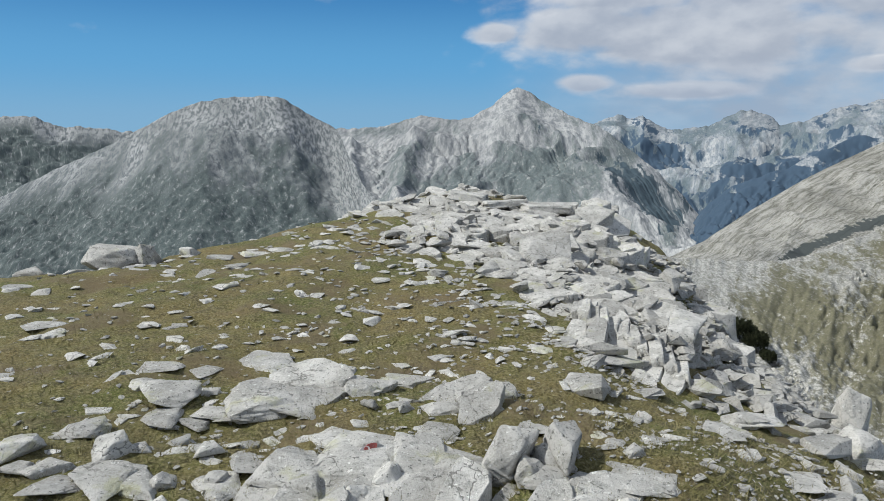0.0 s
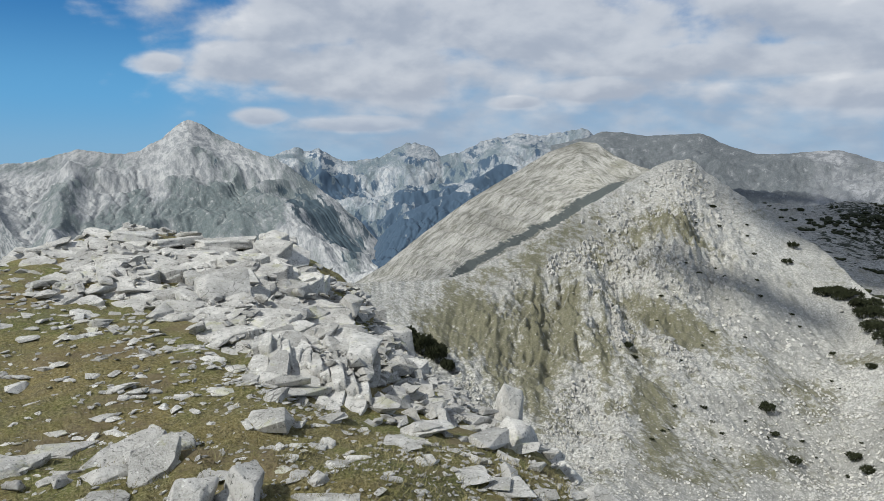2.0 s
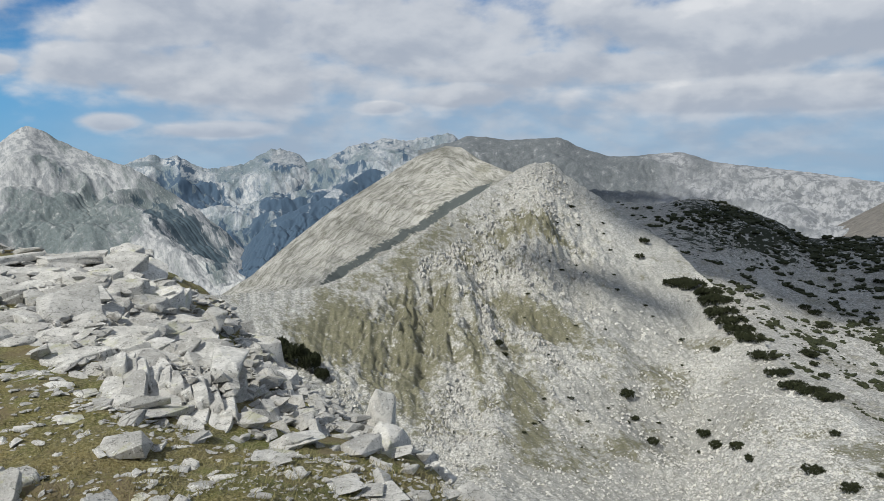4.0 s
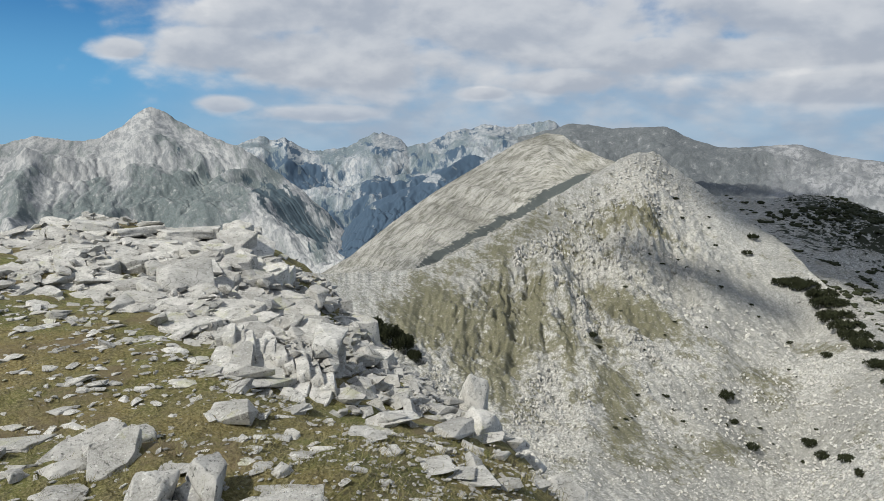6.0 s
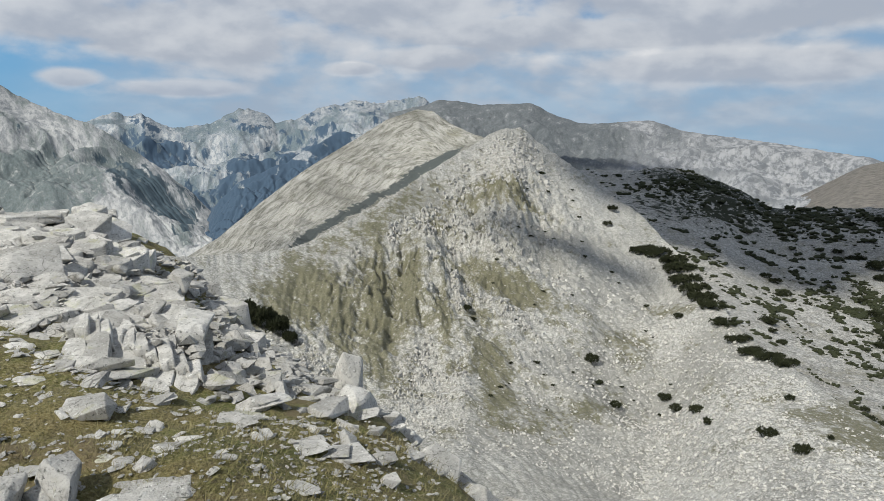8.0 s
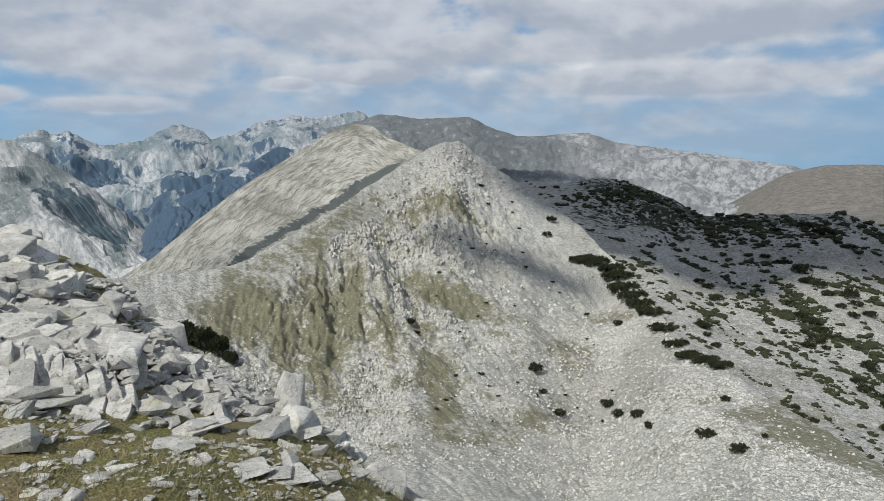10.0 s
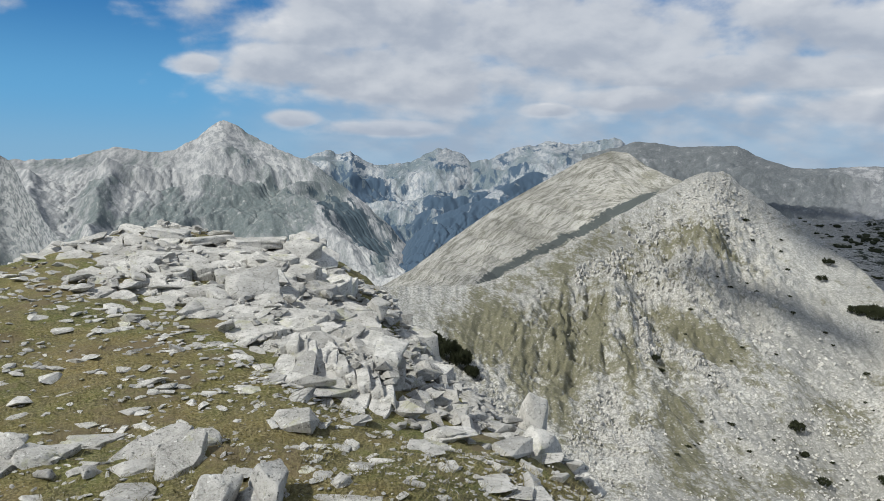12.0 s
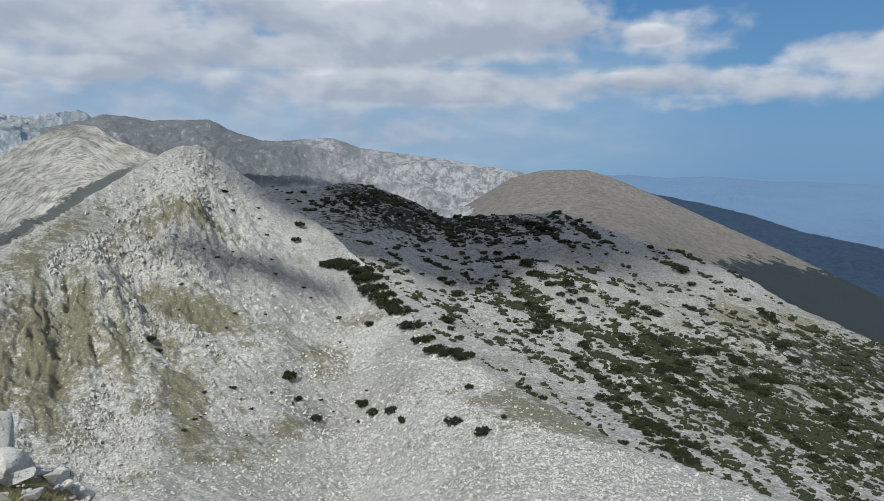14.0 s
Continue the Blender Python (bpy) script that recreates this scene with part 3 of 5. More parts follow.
def dome_cover(A, u, x, y, e):
    # heavy cover left of bearing 50: dark grass and painted cloud shade
    turf = 0.75 * (1 - smooth(A, 47, 54)) + 0.30 * spot(A, e, 51, -2.4, 6, 1.2) + 0.14 * smooth(e, -2.2, -0.6) - 0.22 * spot(A, e, 63, -2.8, 6, 0.9) - 0.04
    return turf, 0.0 * A - 0.06


def long_cover(A, u, x, y, e):
    turf = 0.10 * spot(A, e, 26, -8.4, 5, 1.2, 26) + 0.14 * spot(A, e, 36, -2.6, 5, 0.8, 24) - 0.08
    # slanting band of shade along the ridge's foot, painted as dark cover
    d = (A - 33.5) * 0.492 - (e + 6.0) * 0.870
    shade_strip = np.exp(-(d / (0.44 + 0.46 * u)) ** 2) * smooth(A, 24.5, 27) * (1 - smooth(A, 39, 41.5))
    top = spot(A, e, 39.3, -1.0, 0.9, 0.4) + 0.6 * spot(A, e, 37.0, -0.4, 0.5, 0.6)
    return turf + 0.2 * top, -0.10 + 0.62 * shade_strip + 0.25 * top


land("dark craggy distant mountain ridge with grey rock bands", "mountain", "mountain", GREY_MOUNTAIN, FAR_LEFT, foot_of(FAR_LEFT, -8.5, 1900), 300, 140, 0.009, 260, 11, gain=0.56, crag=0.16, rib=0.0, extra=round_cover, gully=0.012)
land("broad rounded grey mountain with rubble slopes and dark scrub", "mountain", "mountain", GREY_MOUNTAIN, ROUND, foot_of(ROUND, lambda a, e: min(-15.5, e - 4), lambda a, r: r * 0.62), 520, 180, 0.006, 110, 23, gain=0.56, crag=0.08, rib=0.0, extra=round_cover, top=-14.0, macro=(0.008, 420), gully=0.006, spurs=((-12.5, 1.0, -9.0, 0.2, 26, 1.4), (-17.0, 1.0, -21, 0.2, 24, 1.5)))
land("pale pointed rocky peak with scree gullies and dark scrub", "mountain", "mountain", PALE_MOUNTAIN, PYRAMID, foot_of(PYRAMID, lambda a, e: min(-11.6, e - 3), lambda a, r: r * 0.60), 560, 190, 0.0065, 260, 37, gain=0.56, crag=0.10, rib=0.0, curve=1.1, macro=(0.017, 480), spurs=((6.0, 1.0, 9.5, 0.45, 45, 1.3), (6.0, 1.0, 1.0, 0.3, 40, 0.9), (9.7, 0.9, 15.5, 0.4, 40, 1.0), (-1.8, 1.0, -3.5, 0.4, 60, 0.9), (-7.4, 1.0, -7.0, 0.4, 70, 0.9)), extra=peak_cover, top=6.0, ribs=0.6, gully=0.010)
land("far mountain chain with pale screes, tinted blue-grey for haze", "mountain", "mountain", HAZED_FAR_MOUNTAIN, BACK, foot_of(BACK, -10.0, 1850), 560, 160, 0.0055, 260, 41, gain=0.56, crag=0.16, rib=0.0, macro=(0.014, 520), extra=back_cover, gully=0.010)
land("wooded mountain spur above the valley, cloud shade painted into its dark cover", "mountain", "mountain", HAZED_FAR_MOUNTAIN, SPUR, foot_of(SPUR, lambda a, e: min(-10.2, e - 3), lambda a, r: r * 0.72), 260, 110, 0.012, 200, 47, gain=0.56, crag=0.08, macro=(0.012, 420), extra=spur_cover, gully=0.014)
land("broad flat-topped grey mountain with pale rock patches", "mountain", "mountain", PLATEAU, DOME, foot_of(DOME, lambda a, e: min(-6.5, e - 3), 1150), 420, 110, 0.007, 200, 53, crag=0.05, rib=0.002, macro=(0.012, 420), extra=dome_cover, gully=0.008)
land("smooth rounded brown grassy hill", "hill", "hill", BROWN_HILL, BROWN, foot_of(BROWN, lambda a, e: min(-9.0, e - 5) - 4 * max(0, a - 80) / 15, lambda a, r: r * 0.5), 300, 90, 0.003, 160, 59, crag=0.02, extra=brown_cover, gully=0.006)
land("far forested slope, tinted dark blue for haze", "mountain", "mountain", HAZED_FOREST, WOODED, foot_of(WOODED, lambda a, e: e - 8, lambda a, r: r * 0.45), 260, 80, 0.005, 150, 61, crag=0.06)
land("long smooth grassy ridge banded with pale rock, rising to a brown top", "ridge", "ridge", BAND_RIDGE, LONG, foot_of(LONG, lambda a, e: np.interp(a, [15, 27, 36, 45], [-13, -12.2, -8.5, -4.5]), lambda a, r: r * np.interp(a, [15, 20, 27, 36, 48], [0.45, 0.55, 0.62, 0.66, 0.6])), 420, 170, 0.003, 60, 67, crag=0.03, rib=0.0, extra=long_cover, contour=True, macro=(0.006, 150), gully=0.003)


def dark_cover(A, u, x, y, e):
    # dwarf pine; the broad oval round bearing 61 also paints in cloud shade
    wood_shade = 0.28 * spot(A, e, 61, -6.6, 10, 1.8) + 0.24 * spot(A, e, 57, -4.4, 5, 0.8, -10) + 0.12 * spot(A, e, 73, -6.6, 6, 0.8) + 0.12 * smooth(A, 76, 92) * smooth(e, -26, -20) * (1 - smooth(e, -14, -10))
    wood_shade = wood_shade + 0.16 * spot(A, e, 95, -15.3, 3, 1.2) + 0.10 * spot(A, e, 87, -18, 10, 5)
    turf = 0.36 * spot(A, e, 88, -13.2, 5, 1.6) + 0.22 * spot(A, e, 90, -17, 6, 2) - 0.06
    return turf, wood_shade - 0.06


DARK_GRID = land("pale stony hill slope dotted with dark dwarf pine", "hill", "hill", SCRUB_SLOPE, DARK, foot_of(DARK, lambda a, e: np.interp(a, [43, 49, 54, 57.2, 59.5, 62.3, 68.4, 78.9, 97, 125, 150], [-9, -8, -10, -11.5, -13.4, -16.0, -19.6, -23.9, -27, -30.5, -34.5]), lambda a, r: np.interp(a, [43, 50, 57.2, 59.5, 62.3, 68.4, 78.9, 97, 125, 150], [250, 245, 206, 172, 139, 106, 76, 60, 50, 42])), 640, 180, 0.004, 40, 71, crag=0.10, macro=(0.012, 90), slant=0.6, extra=dark_cover, gully=0.006)


def near_foot(a, r):
    return float(np.interp(a, [56, 72], [36.0, 14.0]))


def near_cover(A, u, x, y, e):
    turf = 0.56 * spot(A, e, 33.0, -15.5, 1.1, 5.0) + 0.56 * spot(A, e, 35.6, -13.2, 1.0, 2.8) + 0.5 * spot(A, e, 27.0, -13.8, 2.6, 1.8) + 0.56 * spot(A, e, 44.0, -13.5, 5.2, 1.2, -27)
    turf = turf + 0.56 * spot(A, e, 42.8, -20.5, 1.8, 4.0, 14) + 0.56 * spot(A, e, 44.8, -7.2, 1.4, 1.2) + 0.26 * spot(A, e, 33, -8.2, 5, 0.8, 30) + 0.24 * spot(A, e, 34, -16, 9, 6.0) + 0.4 * spot(A, e, 38.6, -17.0, 0.6, 3.0, 8)
    turf = turf + 0.38 * spot(A, e, 56.0, -14.6, 2.2, 0.9) + 0.32 * spot(A, e, 51.0, -22.8, 3, 1.0) + 0.5 * spot(A, e, 73.0, -21.8, 9, 1.3, -10) + 0.3 * spot(A, e, 30, -17, 1.0, 3.0) - 0.14
    turf = turf + 0.20 * spot(A, e, 27, -14, 5, 4) + 0.16 * spot(A, e, 40, -7, 6, 3) + 0.36 * spot(A, e, 52.5, -17.0, 3.2, 1.3, -20) + 0.34 * spot(A, e, 47.5, -24.0, 2.6, 1.2, -15) + 0.3 * spot(A, e, 42.5, -6.0, 1.6, 1.4)
    turf = turf - 0.25 * spot(A, e, 52, -13, 4, 3) - 0.25 * spot(A, e, 62, -28, 20, 3.0)
    wood_shade = 0.16 * spot(A, e, 46.2, -9.0, 0.9, 0.7) + 0.12 * spot(A, e, 28, -13.6, 2, 1.0) + 0.10 * spot(A, e, 36.4, -13.0, 0.6, 1.5) - 0.05
    return turf, wood_shade


NEAR_GRID = land("rocky peak and scree slope with turf patches and rock ribs", "hillside", "hillside", NEAR_SLOPE, NEAR, foot_of(NEAR, -38, near_foot), 1020, 320, 0.0035, 26, 83, steep=(0.70, 1.0, 56, 72), crag=0.10, extra=near_cover, octaves=6, gain=0.5, macro=(0.014, 46), flow=True, gully=0.007, spurs=((44.4, 1.0, 40.5, 0.62, 3.5, 1.6), (44.4, 1.0, 50.0, 0.7, 3.0, 1.6)))
APRON = [(a, -38.5, near_foot(a, r)) for a, e, r in NEAR]
land("steep stony slope falling from the summit's edge", "hillside", "hillside", NEAR_SLOPE, APRON, foot_of(APRON, -55, 6.5), 240, 40, 0.004, 12, 85, back=0.02)
BEHIND = [(103, -27.5, 60), (125, -30, 52), (170, -34, 44), (220, -34, 44), (290, -30, 55), (335, -24, 70), (373, -12.2, 125)]
land("steep stony slope behind the summit", "hillside", "hillside", NEAR_SLOPE, BEHIND, foot_of(BEHIND, -46, 12.0), 200, 50, 0.006, 22, 84)

# ---- the summit meadow ----
RIM = [(-180, 9, 0), (-110, 10, 0), (-60, 10.5, 0), (-32.6, 11.0, 0), (-24, 11.0, 0), (-18.5, 11.6, 0), (-11.2, 12.6, 0), (-6.6, 14.2, 0), (-3.9, 15.4, 0), (0.3, 16.2, 0), (5.3, 16.0, 0), (11.2, 15.8, 0), (16, 15.5, 0), (25, 14, 0), (60, 10, 0), (110, 9, 0), (180, 9, 0)]


def summit_height(x, y):
    x, y = np.asarray(x, dtype=float), np.asarray(y, dtype=float)
    r, a = np.hypot(x, y), np.degrees(np.arctan2(x, y))
    k = np.array(RIM, dtype=float)
    rim = np.interp(a, k[:, 0], k[:, 1])
    z = -0.12 + 0.30 * smooth(y, 9, 15) * smooth(x, -4, 1) - 0.22 * smooth(-x, 2, 8)
    z = z - 0.62 * np.log1p(np.exp((r - rim) * 2.2)) / 2.2
    z = z - (0.36 - 0.14 * smooth(y, 8, 14)) * np.log1p(np.exp((x - 1.3) * 3.0)) / 3.0
    side = 4.15 + 0.25 * np.sin(y * 0.55) - 1.1 * smooth(-y, -6.2, -3.0)
    z = z - 1.15 * np.log1p(np.exp((x - side) * 2.6)) / 2.6
    z = z + 0.10 * fbm(x * 0.45, y * 0.45, 4, 5) + 0.03 * fbm(x * 2.3, y * 2.3, 3, 6)
    return z


def summit():
    xs, ys = np.arange(-17, 15, 0.1), np.arange(-12, 26, 0.1)
    Y, X = np.meshgrid(ys, xs, indexing="ij")
    Z = summit_height(X, Y) + 0.014 * fbm(X * 9, Y * 9, 3, 8)
    ob = grid_object("meadow", X, Y, Z, MEADOW)
    return tagged(ob, "dry olive-green alpine turf on the summit, scattered with stones", "meadow", **LAND)


summit()

# ---- rocks ----


def finish(me, bm, mat=None):
    bm.to_mesh(me)
    bm.free()
    me.materials.append(mat or GRANITE)
    return me


def crisp(bm, angle=34):
    """Keeps the edges between a rock's planes sharp."""
    for e in bm.edges:
        e.smooth = not (len(e.link_faces) == 2 and e.calc_face_angle(0.0) > radians(angle))


def rock_mesh(name, seed, points=16, fine=False, wedge=0.0):
    """An angular block with worn edges, 1 m long, wide and high, standing on z = 0."""
    dice = random.Random(seed)
    bm = bmesh.new()
    for _ in range(points):
        v = Vector((dice.uniform(-1, 1), dice.uniform(-1, 1), dice.uniform(-1, 1)))
        v = v * (dice.uniform(0.78, 1.0) / max(abs(c) for c in v))
        if v.z > 0:
            v.x, v.y = v.x * (1 - wedge), v.y * (1 - wedge)
        bm.verts.new(v)
    hull = bmesh.ops.convex_hull(bm, input=bm.verts)
    bmesh.ops.delete(bm, geom=[g for g in hull["geom_interior"] if isinstance(g, bmesh.types.BMVert)], context="VERTS")
    bmesh.ops.dissolve_limit(bm, angle_limit=radians(14), verts=bm.verts, edges=bm.edges)
    bmesh.ops.bevel(bm, geom=list(bm.edges) + list(bm.verts), offset=0.07 if fine else 0.035, segments=2 if fine else 1, profile=0.6, affect="EDGES", clamp_overlap=True)
    bmesh.ops.triangulate(bm, faces=bm.faces)
    if fine:
        crisp(bm)
        for _ in range(3):
            bmesh.ops.subdivide_edges(bm, edges=[e for e in bm.edges if e.calc_length() > 0.16], cuts=1)
            bmesh.ops.triangulate(bm, faces=[f for f in bm.faces if len(f.verts) > 3])
        for v in bm.verts:
            p = v.co * 2.0 + Vector((seed, 0, 0))
            v.co += v.co.normalized() * (0.055 * noise.fractal(p, 0.8, 2.1, 5) - 0.05 * max(0.0, noise.noise(p * 1.7)))
    bmesh.ops.recalc_face_normals(bm, faces=bm.faces)
    lo = [min(v.co[i] for v in bm.verts) for i in range(3)]
    hi = [max(v.co[i] for v in bm.verts) for i in range(3)]
    for v in bm.verts:
        for i in range(3):
            v.co[i] = (v.co[i] - lo[i]) / (hi[i] - lo[i]) - (0 if i == 2 else 0.5)
    for face in bm.faces:
        face.smooth = fine
    me = bpy.data.meshes.new(name)
    return finish(me, bm)


SLABS = [rock_mesh("slab", 100 + i, 15) for i in range(14)]
BLOCKS = [rock_mesh("block", 200 + i, 12, wedge=0.25) for i in range(12)]
BIG = [rock_mesh("boulder", 300 + i, 16, True, 0.15 + 0.02 * i) for i in range(14)]


def place(name, me, x, y, sx, sy, sz, turn, tip=0.0, tip_way=0.0, sink=0.25, base=None, parent=None):
    ob = new(name, me)
    z = float(summit_height(x, y)) if base is None else base
    spin = Matrix.Rotation(radians(tip_way), 4, "Z") @ Matrix.Rotation(radians(tip), 4, "X") @ Matrix.Rotation(radians(turn - tip_way), 4, "Z")
    ob.matrix_world = Matrix.Translation((x, y, z - sink * sz)) @ spin @ Matrix.Diagonal((sx, sy, sz, 1))
    if parent:
        ob.parent = parent
    return ob


rnd = random.Random(7)


def lay(rows, label, group, meshes, deep=0.85, lean=10, low=1.0, twist=14):
    """Boulders by the front of their base: x, y, width, height."""
    made = []
    for x, y, w, h in rows:
        d = w * deep * rnd.uniform(0.8, 1.2)
        k = 0.42 * d / math.hypot(x, y)
        ob = place("rock", rnd.choice(meshes), x * (1 + k), y * (1 + k), w * 1.08, d, max(0.45 * h, h - 0.30 * d) * 1.3 * low, rnd.gauss(twist, 12) - math.degrees(math.atan2(x, y)), rnd.uniform(0, lean), rnd.uniform(60, 200), 0.24)
        made.append(tagged(ob, label, "rock", group))
    return made


BOULDERS_FRONT = [
    (-0.72, 3.36, 0.42, 0.30),
    (-0.40, 3.39, 0.47, 0.26),
    (-0.14, 3.49, 0.35, 0.19),
    (0.11, 3.41, 0.34, 0.22),
    (0.30, 3.43, 0.24, 0.28),
    (0.46, 3.35, 0.18, 0.26),
    (0.53, 3.27, 0.21, 0.18),
    (0.72, 3.17, 0.33, 0.15),
    (0.98, 3.21, 0.34, 0.15),
    (-0.37, 3.18, 0.33, 0.18),
    (-0.06, 3.18, 0.35, 0.16),
    (-1.14, 3.30, 0.30, 0.14),
    (-1.53, 3.24, 0.26, 0.16),
    (-1.67, 3.19, 0.32, 0.15),
    (-1.88, 3.18, 0.26, 0.12),
    (-1.04, 3.51, 0.20, 0.09),
    (-0.00, 3.90, 0.26, 0.12),
    (-0.59, 3.79, 0.31, 0.10),
    (-0.24, 3.29, 0.27, 0.12),
]
BOULDERS_ROW = [
    (-1.09, 4.24, 0.57, 0.29),
    (-0.87, 4.65, 0.45, 0.24),
    (-0.74, 5.02, 0.26, 0.14),
    (-0.57, 4.58, 0.32, 0.20),
    (-0.44, 4.68, 0.24, 0.17),
    (-0.24, 4.87, 0.35, 0.12),
    (-1.32, 4.69, 0.25, 0.12),
    (-1.32, 5.10, 0.49, 0.12),
    (-1.80, 4.37, 0.41, 0.17),
    (-2.04, 4.60, 0.19, 0.12),
    (-2.04, 4.93, 0.31, 0.08),
    (-1.77, 4.96, 0.27, 0.06),
    (-1.74, 4.16, 0.23, 0.09),
    (-1.56, 4.17, 0.23, 0.12),
    (-1.44, 4.29, 0.27, 0.09),
    (-1.22, 4.18, 0.30, 0.10),
]
BOULDERS_LEFT = [
    (-0.93, 4.26, 0.34, 0.11),
    (0.03, 4.29, 0.30, 0.13),
    (0.25, 4.36, 0.30, 0.17),
    (0.18, 4.65, 0.28, 0.09),
    (0.32, 4.52, 0.20, 0.08),
    (-0.47, 4.35, 0.11, 0.08),
    (-2.08, 3.86, 0.30, 0.14),
    (-1.72, 3.72, 0.16, 0.07),
    (-2.29, 3.57, 0.26, 0.15),
    (-2.04, 3.41, 0.24, 0.10),
    (-2.22, 3.42, 0.18, 0.09),
    (-1.37, 3.78, 0.16, 0.05),
    (-1.55, 3.91, 0.15, 0.07),
    (-0.23, 4.32, 0.15, 0.08),
]
STONES_EDGE = [
    (1.02, 4.72, 0.31, 0.24),
    (1.25, 3.90, 0.14, 0.07),
    (1.86, 4.40, 0.27, 0.09),
    (0.55, 3.96, 0.21, 0.06),
    (0.95, 3.72, 0.09, 0.05),
    (1.26, 4.37, 0.12, 0.06),
    (0.94, 4.31, 0.10, 0.05),
    (-3.55, 6.09, 0.35, 0.10),
    (1.55, 5.00, 0.22, 0.09),
    (2.13, 3.87, 0.29, 0.09),
    (2.34, 3.75, 0.31, 0.09),
    (2.42, 4.29, 0.15, 0.15),
    (2.54, 3.51, 0.12, 0.16),
    (1.74, 3.20, 0.20, 0.09),
    (3.38, 5.47, 0.34, 0.19),
    (2.27, 4.05, 0.16, 0.05),
]
STONES_RIGHT = [
    (3.27, 5.26, 0.32, 0.07),
    (1.99, 4.59, 0.26, 0.08),
    (1.31, 4.00, 0.14, 0.07),
    (1.00, 3.78, 0.10, 0.06),
    (1.36, 3.44, 0.07, 0.05),
    (1.02, 3.36, 0.35, 0.10),
    (1.16, 4.44, 0.08, 0.04),
    (3.05, 5.12, 0.21, 0.07),
    (2.93, 4.65, 0.12, 0.12),
    (2.29, 3.83, 0.24, 0.08),
    (2.20, 3.94, 0.16, 0.07),
    (0.86, 5.20, 0.09, 0.04),
]
lay(BOULDERS_FRONT, "weathered grey granite boulder with yellow lichen, half sunk in turf", "boulders in front", BIG, 1.25, 10, 0.55, -30)
lay(BOULDERS_ROW, "pale granite slab in a row breaking through the turf", "rock row in the meadow", BIG, 1.1, 12, 0.75, -20)
lay(BOULDERS_LEFT, "pale granite boulder lying on the meadow", "rocks on the meadow", BIG, 0.8, 10)
lay(STONES_EDGE, "flat pale granite stone lying in the turf", "stones on the meadow", SLABS, 0.9, 6, 0.6)
lay(STONES_RIGHT, "flat pale granite stone near the meadow's edge", "stones on the meadow", SLABS, 0.9, 6, 0.6)
# filling stones between the front boulders
for _ in range(26):
    x, y = rnd.uniform(-2.1, 1.15), rnd.uniform(2.9, 3.75)
    w = rnd.uniform(0.12, 0.28)
    tagged(place("rock", rnd.choice(BIG), x, y, w, w * 0.8, w * 0.55, rnd.uniform(0, 360), rnd.uniform(0, 20), rnd.uniform(0, 360), 0.3), "small grey granite rock between larger boulders", "rock", "boulders in front")
# leaning split block, and rocks on the rim
tagged(place("boulder", BIG[2], 0.33, 3.62, 0.24, 0.42, 0.32, -18, 16, 80, 0.25), "upright grey granite block split by a dark crack", "rock", "boulders in front")
tagged(place("boulder", BIG[5], 0.60, 3.60, 0.22, 0.40, 0.30, -14, 20, 85, 0.25), "upright grey granite block leaning beside a crack", "rock", "boulders in front")
tagged(place("boulder", BIG[1], 3.95, 6.45, 0.42, 0.36, 0.72, 10, 10, 30, 0.15), "upright pale granite rock on the meadow's rim", "rock")
tagged(place("boulder", BIG[7], 3.40, 5.45, 0.46, 0.40, 0.26, 30, 6, 30, 0.2), "rounded pale granite boulder by the rim", "rock")
tagged(place("boulder", BIG[3], -4.72, 9.75, 0.92, 0.6, 0.42, 5, 4, 30, 0.12), "large pale granite boulder on the skyline of the meadow", "rock")
tagged(place("boulder", BIG[8], -4.25, 9.95, 0.42, 0.4, 0.36, 60, 4, 30, 0.12), "grey granite boulder on the skyline of the meadow", "rock")
tagged(place("boulder", BIG[6], -5.6, 9.4, 0.5, 0.4, 0.2, 20, 4, 30, 0.2), "low grey granite boulder on the skyline of the meadow", "rock")
tagged(place("boulder", BIG[9], -3.7, 10.2, 0.45, 0.3, 0.18, 80, 4, 30, 0.2), "low pale granite boulder on the skyline of the meadow", "rock")
tagged(place("boulder", BIG[10], -2.6, 14.0, 0.95, 0.7, 0.75, 30, 22, 200, 0.2), "tilted grey granite block at the end of the outcrop", "rock")


def painted_mark():
    """A red and white trail mark on the top of a front boulder."""
    ob = None
    mark = tagged(new("trail_mark"), "faded red and white painted trail mark on a boulder", "trail mark")
    for name, tone, w, off in (("red_patch", (0.42, 0.12, 0.10), 0.055, 0.0), ("white_patch", (0.62, 0.58, 0.55), 0.042, -0.055)):
        bm = bmesh.new()
        ring = [bm.verts.new((off + w * math.cos(a) * (1 + 0.15 * math.sin(3 * a)), 0.030 * math.sin(a), 0.004 * math.cos(2 * a))) for a in np.linspace(0, 2 * math.pi, 15)[:-1]]
        face = bm.faces.new(ring)
        low = bmesh.ops.extrude_face_region(bm, geom=[face])
        for v in low["geom"]:
            if isinstance(v, bmesh.types.BMVert):
                v.co.z -= 0.02
        ob = new(name, finish(bpy.data.meshes.new(name), bm, plain("paint_" + name, tone, tuple(c * 0.8 for c in tone), 40.0, 0.7)))
        ob.parent = mark
    return mark


# ---- the outcrop: jointed bedrock, split into blocks ----


def left_of_outcrop(y):
    return float(np.interp(y, [4.6, 5.2, 6.2, 7.7, 10, 12, 14, 17], [2.35, 1.75, 1.15, 0.55, -0.7, -1.3, -2.1, -3.0]))


def right_of_outcrop(y):
    return float(np.interp(y, [4.6, 5.2, 7.3, 10.2, 11.7, 16.5], [1.9, 2.1, 2.5, 3.0, 3.15, 3.2]))


